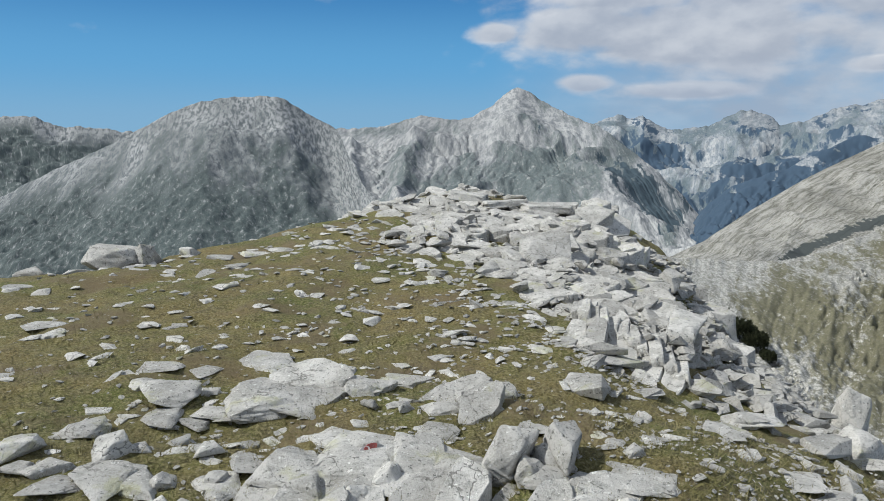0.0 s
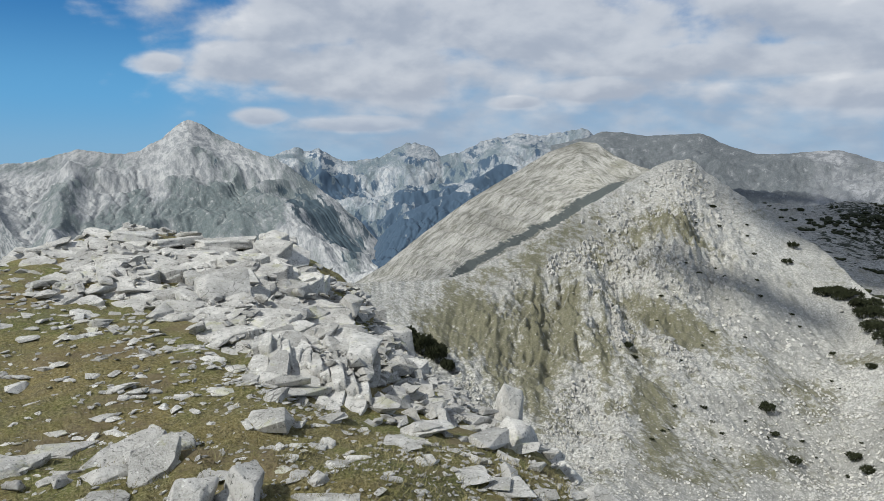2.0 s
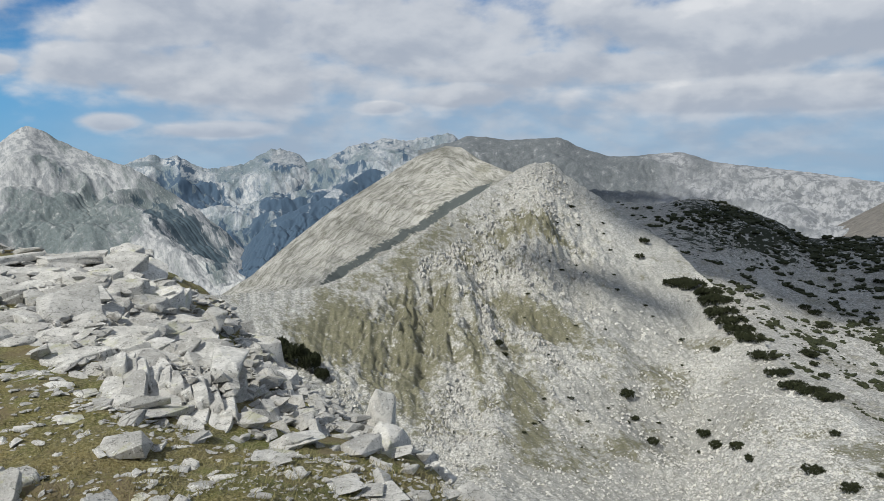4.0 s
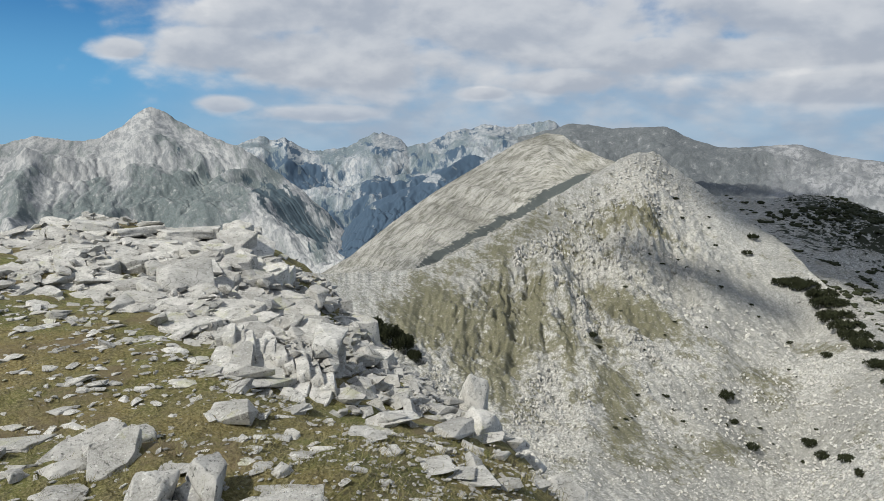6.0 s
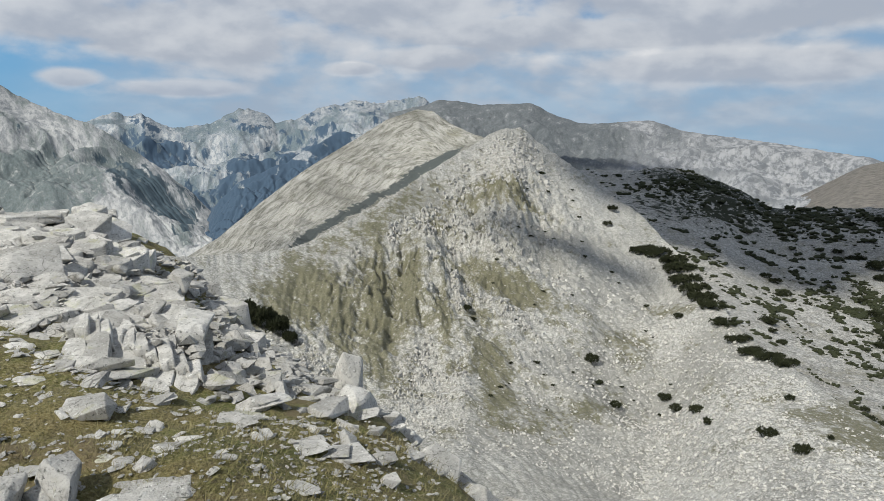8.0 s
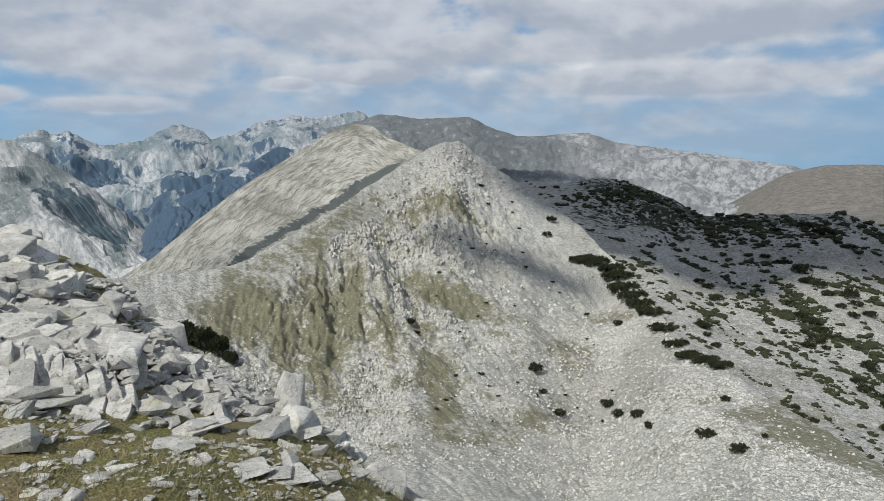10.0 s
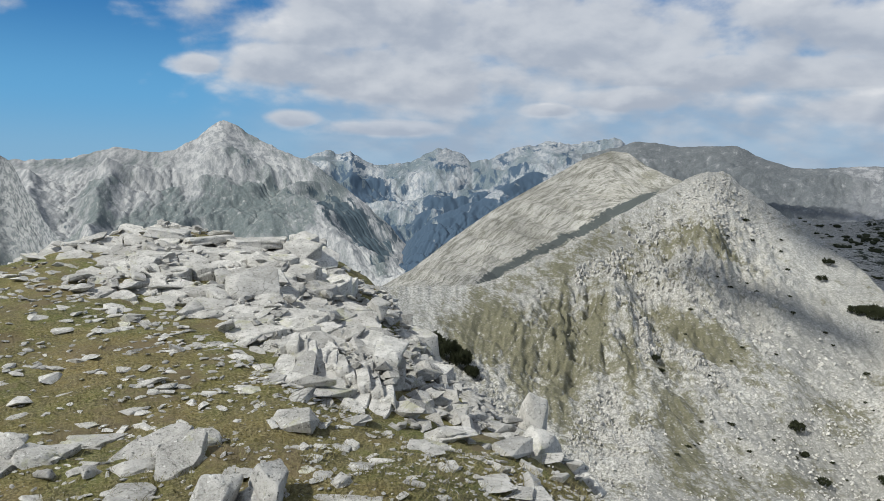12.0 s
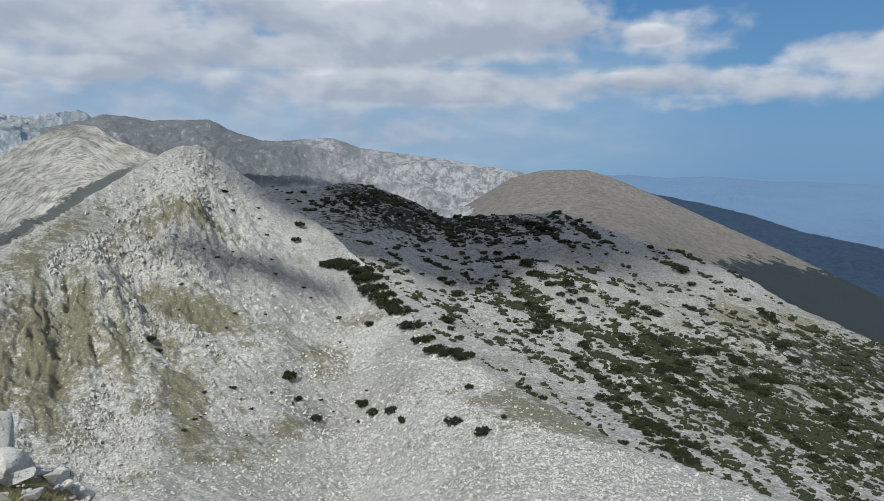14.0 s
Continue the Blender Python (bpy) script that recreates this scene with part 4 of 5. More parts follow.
def cut(poly, point, normal):
    """The part of a polygon on the inner side of a line."""
    out = []
    for p, q in zip(poly, poly[1:] + poly[:1]):
        a, b = (p - point).dot(normal), (q - point).dot(normal)
        if a <= 0:
            out.append(p)
        if a * b < 0:
            out.append(p + (q - p) * (a / (a - b)))
    return out


def joint_blocks(x0, x1, y0, y1, long, short, turn, seed, dip, dip_way, rise, keep):
    """Blocks of a jointed rock sheet: cells of a warped net, each with its own tilt and height."""
    dice = random.Random(seed)
    c, s = math.cos(radians(turn)), math.sin(radians(turn))
    reach = 2 + int(max(x1 - x0, y1 - y0) / short)
    mx, my = (x0 + x1) / 2, (y0 + y1) / 2
    seeds = {}
    for i in range(-reach, reach + 1):
        for j in range(-reach, reach + 1):
            if dice.random() < 0.18:
                continue
            seeds[i, j] = Vector((i + dice.uniform(-0.47, 0.47) + (0.5 if j % 2 else 0), j + dice.uniform(-0.45, 0.45)))
    made = []
    for (i, j), q in seeds.items():
        cx, cy = mx + q.x * long * c - q.y * short * s, my + q.x * long * s + q.y * short * c
        if not (x0 < cx < x1 and y0 < cy < y1) or not keep(cx, cy) or dice.random() < 0.06:
            continue
        poly = [q + Vector(d) for d in ((-2, -2), (2, -2), (2, 2), (-2, 2))]
        for di in range(-2, 3):
            for dj in range(-2, 3):
                other = seeds.get((i + di, j + dj))
                if other is not None and (di or dj) and poly:
                    poly = cut(poly, (q + other) / 2, other - q)
        if len(poly) < 3:
            continue
        poly = [p + (q2 - p) * f for p, q2 in zip(poly, poly[1:] + poly[:1]) for f in (0.2, 0.8) if (q2 - p).length > 0.05 or f < 0.5]
        flat = [Vector((mx + p.x * long * c - p.y * short * s - cx, my + p.x * long * s + p.y * short * c - cy)) for p in poly]
        tilt, way = radians(dice.gauss(dip, 4)), radians(dice.gauss(dip_way, 16))
        gx, gy = math.tan(tilt) * math.cos(way), math.tan(tilt) * math.sin(way)
        top = rise(cx, cy) + dice.gauss(0, 0.022)
        bm = bmesh.new()
        rings = []
        for shrink, drop in ((0.95, 0.0), (0.99, 0.014), (1.04, 0.50)):
            rings.append([bm.verts.new((p.x * (shrink - dice.uniform(0, 0.05) * (drop < 0.05)), p.y * (shrink - dice.uniform(0, 0.05) * (drop < 0.05)), top - drop + (gx * p.x + gy * p.y) * (1 if drop < 0.5 else 0.2) + dice.gauss(0, 0.006))) for p in flat])
        n = len(flat)
        for a, b in zip(rings, rings[1:]):
            for k in range(n):
                bm.faces.new((a[k], b[k], b[(k + 1) % n], a[(k + 1) % n]))
        bm.faces.new(rings[0])
        bmesh.ops.recalc_face_normals(bm, faces=bm.faces)
        bmesh.ops.triangulate(bm, faces=[f for f in bm.faces if len(f.verts) > 4])
        made.append((cx, cy, float(summit_height(cx, cy)), bm))
    return made


def worn(bm, seed, cuts=2, deep=0.022, soft=True):
    """Weathered edges and an uneven face for blocks close at hand."""
    crisp(bm)
    for _ in range(cuts):
        bmesh.ops.subdivide_edges(bm, edges=[e for e in bm.edges if e.calc_length() > 0.07], cuts=1)
        bmesh.ops.triangulate(bm, faces=[f for f in bm.faces if len(f.verts) > 3])
    for v in bm.verts:
        p = v.co * 5.0 + Vector((seed * 1.7, seed, 0))
        v.co += Vector((0.5, 0.5, 1.0)) * deep * noise.fractal(p, 0.8, 2.1, 4)
    for face in bm.faces:
        face.smooth = soft


def slab_mass(label, x0, x1, y0, y1, long, short, turn, seed, dip, dip_way, rise, keep):
    mass = tagged(new("bedrock_hump"), label, "rock outcrop")
    base = Matrix.Translation(((x0 + x1) / 2, (y0 + y1) / 2, -0.1))
    mass.matrix_world = base
    for k, (cx, cy, cz, bm) in enumerate(joint_blocks(x0, x1, y0, y1, long, short, turn, seed, dip, dip_way, rise, keep)):
        worn(bm, seed + k)
        ob = new("slab", finish(bpy.data.meshes.new("slab"), bm))
        ob.location = (cx, cy, cz)
        ob.parent, ob.matrix_parent_inverse = mass, base.inverted()


slab_mass("mass of weathered grey granite slabs with lichen and grassy joints", -1.0, 1.2, 2.85, 3.72, 0.44, 0.22, 58, 21, 11, 100, lambda x, y: 0.055 - 0.05 * abs(x - 0.1), lambda x, y: y < 3.75 - 0.25 * abs(x - 0.1))
slab_mass("low row of pale granite slabs breaking through the turf", -1.45, 0.45, 4.2, 5.1, 0.36, 0.22, 22, 22, 16, 100, lambda x, y: 0.06, lambda x, y: abs(y - 4.62 + 0.28 * x + 0.10) < 0.24 + 0.12 * math.sin(5 * x))
outcrop = tagged(new("rock_outcrop"), "jointed pale granite outcrop of tilted slabs along the summit edge", "rock outcrop")
outcrop.location = (1.5, 9.0, -0.2)


def hold_part(ob):
    ob.parent = outcrop
    ob.matrix_parent_inverse = Matrix.Translation((-1.5, -9.0, 0.2))
    return ob


def swell(x, y):
    """How far the bedrock stands above the turf."""
    inner = min(1.0, max(0.0, (x - left_of_outcrop(y)) / 1.4))
    return -0.06 + (0.22 - 0.13 * float(smooth(y, 10.5, 13.5))) * inner * (1 if x < right_of_outcrop(y) else 0.3) + 0.12 * float(gradient(np.array(x * 0.8), np.array(y * 0.8), 77)) + 0.18 * math.exp(-((x - 2.2) / 0.8) ** 2 - ((y - 11.0) / 1.2) ** 2)


def in_outcrop(x, y):
    """Solid between its two sides, a few loose heads of rock beyond."""
    if x < left_of_outcrop(y) + 0.25 * math.sin(3.1 * y) + 0.12 * math.sin(9 * y):
        return False
    return x < right_of_outcrop(y) + 0.2 * math.sin(4 * y) or (x < right_of_outcrop(y) + 1.3 and rnd.random() < 0.20)


upper = joint_blocks(-2.8, 4.7, 7.4, 16.4, 0.42, 0.27, -24, 5, 15, 75, swell, in_outcrop)
lower = joint_blocks(1.0, 4.7, 4.7, 7.4, 0.46, 0.17, 68, 6, 13, 80, lambda x, y: 0.45 * swell(x, y) + 0.02, lambda x, y: in_outcrop(x, y) and y > 5.35 + 0.45 * (x - 1.75))
blocks = sorted(upper + lower, key=lambda b: math.hypot(b[0], b[1]))
rest = bmesh.new()
for k, (cx, cy, cz, bm) in enumerate(blocks):
    if k < 290:
        worn(bm, k, 1, 0.020)
        ob = new("block", finish(bpy.data.meshes.new("block"), bm))
        ob.location = (cx, cy, cz)
        hold_part(ob)
    else:
        bmesh.ops.translate(bm, verts=bm.verts, vec=(cx, cy, cz))
        me = bpy.data.meshes.new("block")
        bm.to_mesh(me)
        bm.free()
        rest.from_mesh(me)
        bpy.data.meshes.remove(me)
tail = tagged(new("bedrock", finish(bpy.data.meshes.new("bedrock"), rest)), kind="stuff")
hold_part(tail)

# loose slabs lying on the outcrop
for _ in range(70):
    y = rnd.uniform(5.0, 16.0)
    x = rnd.uniform(left_of_outcrop(y) - 0.3, 4.3)
    s = rnd.choice((0.14, 0.18, 0.24, 0.32)) * rnd.uniform(0.8, 1.2)
    ob = place("rock", rnd.choice(SLABS), x, y, s * rnd.uniform(1.2, 1.9), s * 0.9, s * rnd.uniform(0.25, 0.45), rnd.gauss(-20, 30), rnd.gauss(12, 6), rnd.uniform(0, 360), 0.1, float(summit_height(x, y)) + swell(x, y) * 0.9)
    tagged(ob, "loose angular granite slab lying on the outcrop", "rock", "loose slabs on the outcrop")
# the big pale slab with a dark overhang, and the blocks at the brink
for me, x, y, sx, sy, sz, turn, tip, way in ((SLABS[7], 1.38, 9.35, 0.72, 1.15, 0.26, -8, 22, 10), (SLABS[2], 2.55, 11.9, 0.55, 0.5, 0.42, 20, 10, 30), (SLABS[9], 2.95, 11.9, 0.45, 0.5, 0.36, -15, 14, 60), (BIG[11], 3.0, 13.2, 0.75, 0.6, 0.36, 10, 8, 60), (BIG[12], 3.45, 10.4, 0.5, 0.45, 0.24, 35, 12, 20), (SLABS[11], 2.3, 6.5, 0.34, 0.6, 0.16, -30, 12, 20)):
    ob = place("slab", me, x, y, sx, sy, sz, turn, tip, way, 0.1, float(summit_height(x, y)) + 0.12 + 0.5 * max(0.0, swell(x, y)))
    tagged(ob, "large pale granite slab tilted on the outcrop", "rock", "large slabs on the outcrop")



def plate_mesh(seed):
    """A thin upright slab of jointed granite, 1 m long, wide and high, with chipped edges."""
    dice = random.Random(seed)
    bm = bmesh.new()
    bmesh.ops.create_cube(bm, size=1.0)
    for v in bm.verts:
        v.co = Vector((v.co.x * dice.uniform(0.8, 1.0), v.co.y * dice.uniform(0.85, 1.0) * (0.8 if v.co.z > 0 else 1.0), v.co.z * dice.uniform(0.8, 1.0) + 0.5))
    bmesh.ops.bevel(bm, geom=list(bm.edges), offset=0.06, segments=2, profile=0.6, affect="EDGES", clamp_overlap=True)
    crisp(bm, 40)
    for _ in range(3):
        bmesh.ops.subdivide_edges(bm, edges=[e for e in bm.edges if e.calc_length() > 0.16], cuts=1)
        bmesh.ops.triangulate(bm, faces=[f for f in bm.faces if len(f.verts) > 3])
    for v in bm.verts:
        v.co += Vector((1, 1, 1)) * 0.05 * noise.fractal(v.co * 2.2 + Vector((seed, 0, 0)), 0.8, 2.1, 4)
    for face in bm.faces:
        face.smooth = True
    return finish(bpy.data.meshes.new("plate"), bm)


PLATES = [plate_mesh(500 + i) for i in range(5)]
for k in range(11):
    x, y = 1.40 + 0.068 * k + rnd.uniform(-0.02, 0.02), 6.85 - 0.105 * k + rnd.uniform(-0.06, 0.06)
    ob = place("slab", PLATES[k % 5], x, y, rnd.uniform(0.10, 0.15), rnd.uniform(0.55, 0.8), rnd.uniform(0.24, 0.34), -14 + rnd.uniform(-5, 5), rnd.uniform(8, 16), -100, 0.40)
    tagged(ob, "upright pale granite plate in a row of split slabs", "rock", "split slabs at the outcrop's foot")
# flat bedded slabs on top of the outcrop, and the dark block at its end
for x, y, sx, sy, sz, turn, tip in ((1.95, 13.0, 1.0, 0.6, 0.16, 8, 3), (2.2, 13.4, 0.8, 0.5, 0.13, -12, 4), (1.2, 13.2, 0.9, 0.5, 0.15, 15, 5), (0.5, 13.6, 0.8, 0.6, 0.16, -8, 6), (2.72, 12.4, 0.42, 0.5, 0.52, 25, 12), (3.0, 12.6, 0.36, 0.45, 0.44, -10, 16)):
    ob = place("slab", rnd.choice(PLATES), x, y, sx, sy, sz, turn, tip, rnd.uniform(0, 360), 0.1, float(summit_height(x, y)) + swell(x, y) + 0.02)
    tagged(ob, "flat-bedded grey granite slab on top of the outcrop", "rock", "large slabs on the outcrop")


def cluster(name, places, shapes, mat, label, category):
    """Many small pieces as one object: places are (matrix, shape number); shapes are (verts, faces)."""
    verts, faces, base = [], [], 0
    for m, k in places:
        v, f = shapes[k]
        co = v @ np.array(m.to_3x3()).T + np.array(m.translation)
        verts.append(co)
        faces.append(f + base)
        base += len(v)
    me = bpy.data.meshes.new(name)
    me.from_pydata(np.concatenate(verts).tolist(), [], np.concatenate(faces).tolist())
    me.materials.append(mat)
    return tagged(new(name, me), label, category, kind="stuff")


def chip(seed):
    """A small angular stone as arrays."""
    dice = random.Random(seed)
    bm = bmesh.new()
    for _ in range(12):
        way = Vector((dice.gauss(0, 1), dice.gauss(0, 1), dice.gauss(0, 1))).normalized()
        bm.verts.new(way * dice.uniform(0.40, 0.56))
    hull = bmesh.ops.convex_hull(bm, input=bm.verts)
    bmesh.ops.delete(bm, geom=[g for g in hull["geom_interior"] if isinstance(g, bmesh.types.BMVert)], context="VERTS")
    bmesh.ops.triangulate(bm, faces=bm.faces)
    bm.verts.index_update()
    out = np.array([v.co[:] for v in bm.verts]), np.array([[v.index for v in f.verts] for f in bm.faces])
    bm.free()
    return out


CHIPS = [chip(900 + i) for i in range(16)]


def turned(x, y, z, sx, sy, sz, tip=20):
    return Matrix.Translation((x, y, z)) @ Euler((radians(rnd.gauss(0, tip)), radians(rnd.gauss(0, tip)), rnd.uniform(0, 6.28))).to_matrix().to_4x4() @ Matrix.Diagonal((sx, sy, sz, 1))


# scattered stones on the meadow: flat, bright, thicker towards the outcrop
laid, kept, strewn = 0, 0, []
while laid < 620:
    a, e = rnd.uniform(-36, 30), rnd.uniform(-26, -7.2)
    r = 1.85 / math.tan(radians(-e))
    x, y = r * math.sin(radians(a)), r * math.cos(radians(a))
    gap = left_of_outcrop(max(y, 4.6)) - x
    if (gap < 0 and y > 5) or x > 3.6 or r > 14.5:
        continue
    if rnd.random() > 0.20 + 0.8 * math.exp(-max(0, gap) / 1.5):
        continue
    if x > 0.2 and y < 5.4 and rnd.random() > 0.3:
        continue
    laid += 1
    s = r * rnd.choice((0.005, 0.006, 0.008, 0.010, 0.013, 0.020)) * rnd.uniform(0.8, 1.25)
    if (s > 0.05 or (r < 5.5 and s > 0.03)) and kept < 110:
        kept += 1
        ob = place("rock", rnd.choice(SLABS), x, y, s * rnd.uniform(1.3, 2.2), s, s * rnd.uniform(0.22, 0.4), rnd.gauss(6, 26) - a, rnd.uniform(0, 9), rnd.uniform(60, 150), 0.5)
        tagged(ob, "small flat pale granite stone lying in the turf", "rock", "stones on the meadow")
    else:
        strewn.append((turned(x, y, float(summit_height(x, y)) + 0.02 * s, s * 2.1, s * 1.3, s * 0.45, 5), rnd.randrange(16)))
cluster("stones", strewn, CHIPS, GRANITE, "small flat pale stones strewn over the turf", "stones")

gravel = []
while len(gravel) < 900:
    y = rnd.uniform(5.0, 16.3)
    x = rnd.uniform(left_of_outcrop(y) - 0.5, 4.6)
    s = rnd.choice((0.05, 0.07, 0.10, 0.14, 0.20)) * rnd.uniform(0.8, 1.3)
    gravel.append((turned(x, y, float(summit_height(x, y)) + swell(x, y) + 0.2 * s, s * 1.7, s, s * 0.6, 18), rnd.randrange(16)))
while len(gravel) < 2300:
    y = rnd.uniform(3.4, 12.5)
    x = right_of_outcrop(max(y, 4.6)) + rnd.uniform(-0.1, 2.6)
    s = rnd.choice((0.05, 0.07, 0.10, 0.14, 0.2)) * rnd.uniform(0.7, 1.3)
    if y > 5.2 + 0.3 * (x - 2) or rnd.random() < 0.04:
        gravel.append((turned(x, y, float(summit_height(x, y)) + 0.15 * s, s * 1.7, s, s * 0.6, 14), rnd.randrange(16)))
while len(gravel) < 5000:
    a, e = rnd.uniform(-38, 40), rnd.uniform(-30, -7.4)
    r = 1.85 / math.tan(radians(-e))
    x, y = r * math.sin(radians(a)), r * math.cos(radians(a))
    gap = left_of_outcrop(max(y, 4.6)) - x
    if x > 4.4 or r > 15 or rnd.random() > 0.12 + math.exp(-abs(gap) / 0.9):
        continue
    s = r * rnd.uniform(0.003, 0.011)
    gravel.append((turned(x, y, float(summit_height(x, y)) + 0.1 * s + (swell(x, y) if gap < 0 and y > 4.8 else 0), s * 1.6, s, s * 0.45, 8), rnd.randrange(16)))
cluster("gravel", gravel, CHIPS, GRANITE, "small pale granite chips strewn over turf and outcrop", "gravel")


def on_slope(grid, az, part):
    """The place on a mountainside at a bearing and a part of the way up."""
    i = int(round((az - grid[0][0]) / (grid[0][-1] - grid[0][0]) * (len(grid[0]) - 1)))
    j = int(np.searchsorted(grid[1], part))
    t = rnd.random()
    k = min(j + 1, len(grid[1]) - 5)
    return tuple(float(g[j, i] * t + g[k, i] * (1 - t)) for g in grid[2:6])


def rise_at(grid, az, el):
    """The part of the way up at which a bearing reaches an elevation."""
    col = int(round((az - grid[0][0]) / (grid[0][-1] - grid[0][0]) * (len(grid[0]) - 1)))
    return float(np.interp(el, grid[5][: len(grid[1]) - 4, col], grid[1][: len(grid[1]) - 4]))


scree = []
while len(scree) < 22000:
    az, part = rnd.uniform(24, 102), rnd.uniform(0.30, 0.97)
    x, y, z, e = on_slope(NEAR_GRID, az, part)
    cover = float(near_cover(np.array(az), np.array(part), 0, 0, np.array(e))[0])
    loose = (0.12 + 0.88 * math.exp(-((az - 66) / 20) ** 2)) * float(smooth(-e, 9.0, 22.0))
    if rnd.random() > loose or (cover > 0.08 and rnd.random() > 0.15):
        continue
    r = math.hypot(x, y)
    s = min(0.9, r * rnd.choice((0.0014, 0.0018, 0.0022, 0.003, 0.0045))) * rnd.uniform(0.7, 1.3)
    scree.append((turned(x + rnd.uniform(-1, 1) * r * 0.004, y + rnd.uniform(-1, 1) * r * 0.004, z + 0.08 * s, s * 1.3, s, s * 0.8, 25), rnd.randrange(16)))
cluster("scree", scree, CHIPS, GRANITE, "pale angular scree blocks covering the steep slope", "scree")
rubble = []
while len(rubble) < 7000:
    az, part = rnd.uniform(56, 100), rnd.uniform(0.02, 0.98)
    x, y, z, e = on_slope(DARK_GRID, az, part)
    s = min(2.2, math.hypot(x, y) * rnd.choice((0.0015, 0.002, 0.003))) * rnd.uniform(0.7, 1.2)
    rubble.append((turned(x, y, z + 0.1 * s, s * 1.3, s, s * 0.8, 25), rnd.randrange(16)))
cluster("rubble", rubble, CHIPS, GRANITE, "pale rubble blocks strewn over the scrubby hill", "scree")
crags = []
while len(crags) < 2600:
    az, e0 = rnd.gauss(35.5, 5.5), rnd.gauss(-14.5, 4.5)
    if not 26 < az < 49:
        continue
    col = int(round((az - NEAR_GRID[0][0]) / (NEAR_GRID[0][-1] - NEAR_GRID[0][0]) * (len(NEAR_GRID[0]) - 1)))
    part = float(np.interp(e0, NEAR_GRID[5][:320, col], NEAR_GRID[1][:320]))
    if part > 0.97 or part < 0.3:
        continue
    x, y, z, e = on_slope(NEAR_GRID, az, part)
    cover = float(near_cover(np.array(az), np.array(part), 0, 0, np.array(e))[0])
    if cover > 0.06:
        continue
    s = math.hypot(x, y) * rnd.choice((0.002, 0.003, 0.004, 0.005, 0.007)) * rnd.uniform(0.7, 1.2)
    lean = math.atan2(x, y)
    crags.append((Matrix.Translation((x, y, z)) @ Matrix.Rotation(-lean + rnd.gauss(0, 0.4), 4, "Z") @ Matrix.Rotation(radians(rnd.gauss(-14, 10)), 4, "X") @ Matrix.Diagonal((s * 0.7, s * 1.7, s * 1.35, 1)), rnd.randrange(16)))
while len(crags) < 3300:
    az, e0 = rnd.gauss(44.2, 2.2), rnd.uniform(-6.5, -0.8)
    part = rise_at(NEAR_GRID, az, e0)
    if part > 0.985:
        continue
    x, y, z, e = on_slope(NEAR_GRID, az, part)
    s = math.hypot(x, y) * rnd.choice((0.002, 0.003, 0.004, 0.006)) * rnd.uniform(0.7, 1.2)
    crags.append((turned(x, y, z, s, s * 1.2, s * 1.3, 30), rnd.randrange(16)))
cluster("crags", crags, CHIPS, GRANITE, "steep pale rock ribs and crags on the near peak's face", "crags")
# crags just below the rim
for _ in range(16):
    y = rnd.uniform(3.0, 8.5)
    x = 4.25 + rnd.uniform(-0.2, 1.0) - (0.7 if y < 5 else 0)
    s = rnd.uniform(0.16, 0.45)
    tagged(place("rock", rnd.choice(BIG + BLOCKS), x, y, s, s * 0.9, s * rnd.uniform(0.7, 1.2), rnd.uniform(0, 360), rnd.uniform(0, 25), rnd.uniform(0, 360), 0.35), "pale lichen-covered crag block below the meadow's rim", "rock", "crag blocks on the rim")

# ---- dwarf pines ----


def pine_mesh(seed, clumps, needles):
    """A low spreading bush: short crooked stems and many needle tufts in uneven clumps, about 1 m across."""
    dice = random.Random(seed)
    v, f = [], []
    for _ in range(clumps):
        a, d = dice.uniform(0, 6.28), 0.44 * math.sqrt(dice.random())
        hub = Vector((d * math.cos(a), d * math.sin(a), dice.uniform(0.14, 0.34) * (1 - 1.3 * d * d)))
        size = dice.uniform(0.09, 0.17)
        b = len(v)
        v += [(hub.x * 0.6 - 0.01, hub.y * 0.6, -0.05), (hub.x * 0.6 + 0.01, hub.y * 0.6, -0.05), tuple(hub)]
        f.append((b, b + 1, b + 2))
        for _ in range(needles):
            way = Vector((dice.gauss(0, 1), dice.gauss(0, 1), dice.gauss(0.35, 0.8))).normalized()
            side = way.cross(Vector((dice.gauss(0, 1), dice.gauss(0, 1), dice.gauss(0, 1)))).normalized()
            root, tip = hub + way * size * 0.2, hub + way * size * dice.uniform(0.6, 0.95)
            w = size * dice.uniform(0.12, 0.22)
            b = len(v)
            v += [tuple(root - side * w * 0.6), tuple(root + side * w * 0.6), tuple(tip + side * w * 0.5), tuple(tip - side * w * 0.4)]
            f += [(b, b + 1, b + 2), (b, b + 2, b + 3)]
    return v, f


def pine_data(seed, clumps, needles):
    v, f = pine_mesh(seed, clumps, needles)
    me = bpy.data.meshes.new("dwarf_pine")
    me.from_pydata(v, [], f)
    me.materials.append(PINE)
    return me


PINES = [pine_data(40 + i, 56, 24) for i in range(6)]
NEAR_PINE = pine_data(60, 90, 40)


def lumps(seed):
    """A low far-off bush as arrays: a few uneven leafy lumps."""
    dice = random.Random(seed)
    bm = bmesh.new()
    for _ in range(3):
        m = pose(dice.uniform(-0.3, 0.3), dice.uniform(-0.3, 0.3), dice.uniform(0.10, 0.22), dice.uniform(0, 360), 0, dice.uniform(0, 360)) @ Matrix.Diagonal((dice.uniform(0.22, 0.36), dice.uniform(0.2, 0.3), dice.uniform(0.16, 0.3), 1))
        bmesh.ops.create_icosphere(bm, subdivisions=1, radius=1.0, matrix=m)
    for v in bm.verts:
        v.co *= dice.uniform(0.78, 1.18)
    bm.verts.index_update()
    out = np.array([v.co[:] for v in bm.verts]), np.array([[v.index for v in f.verts] for f in bm.faces])
    bm.free()
    return out


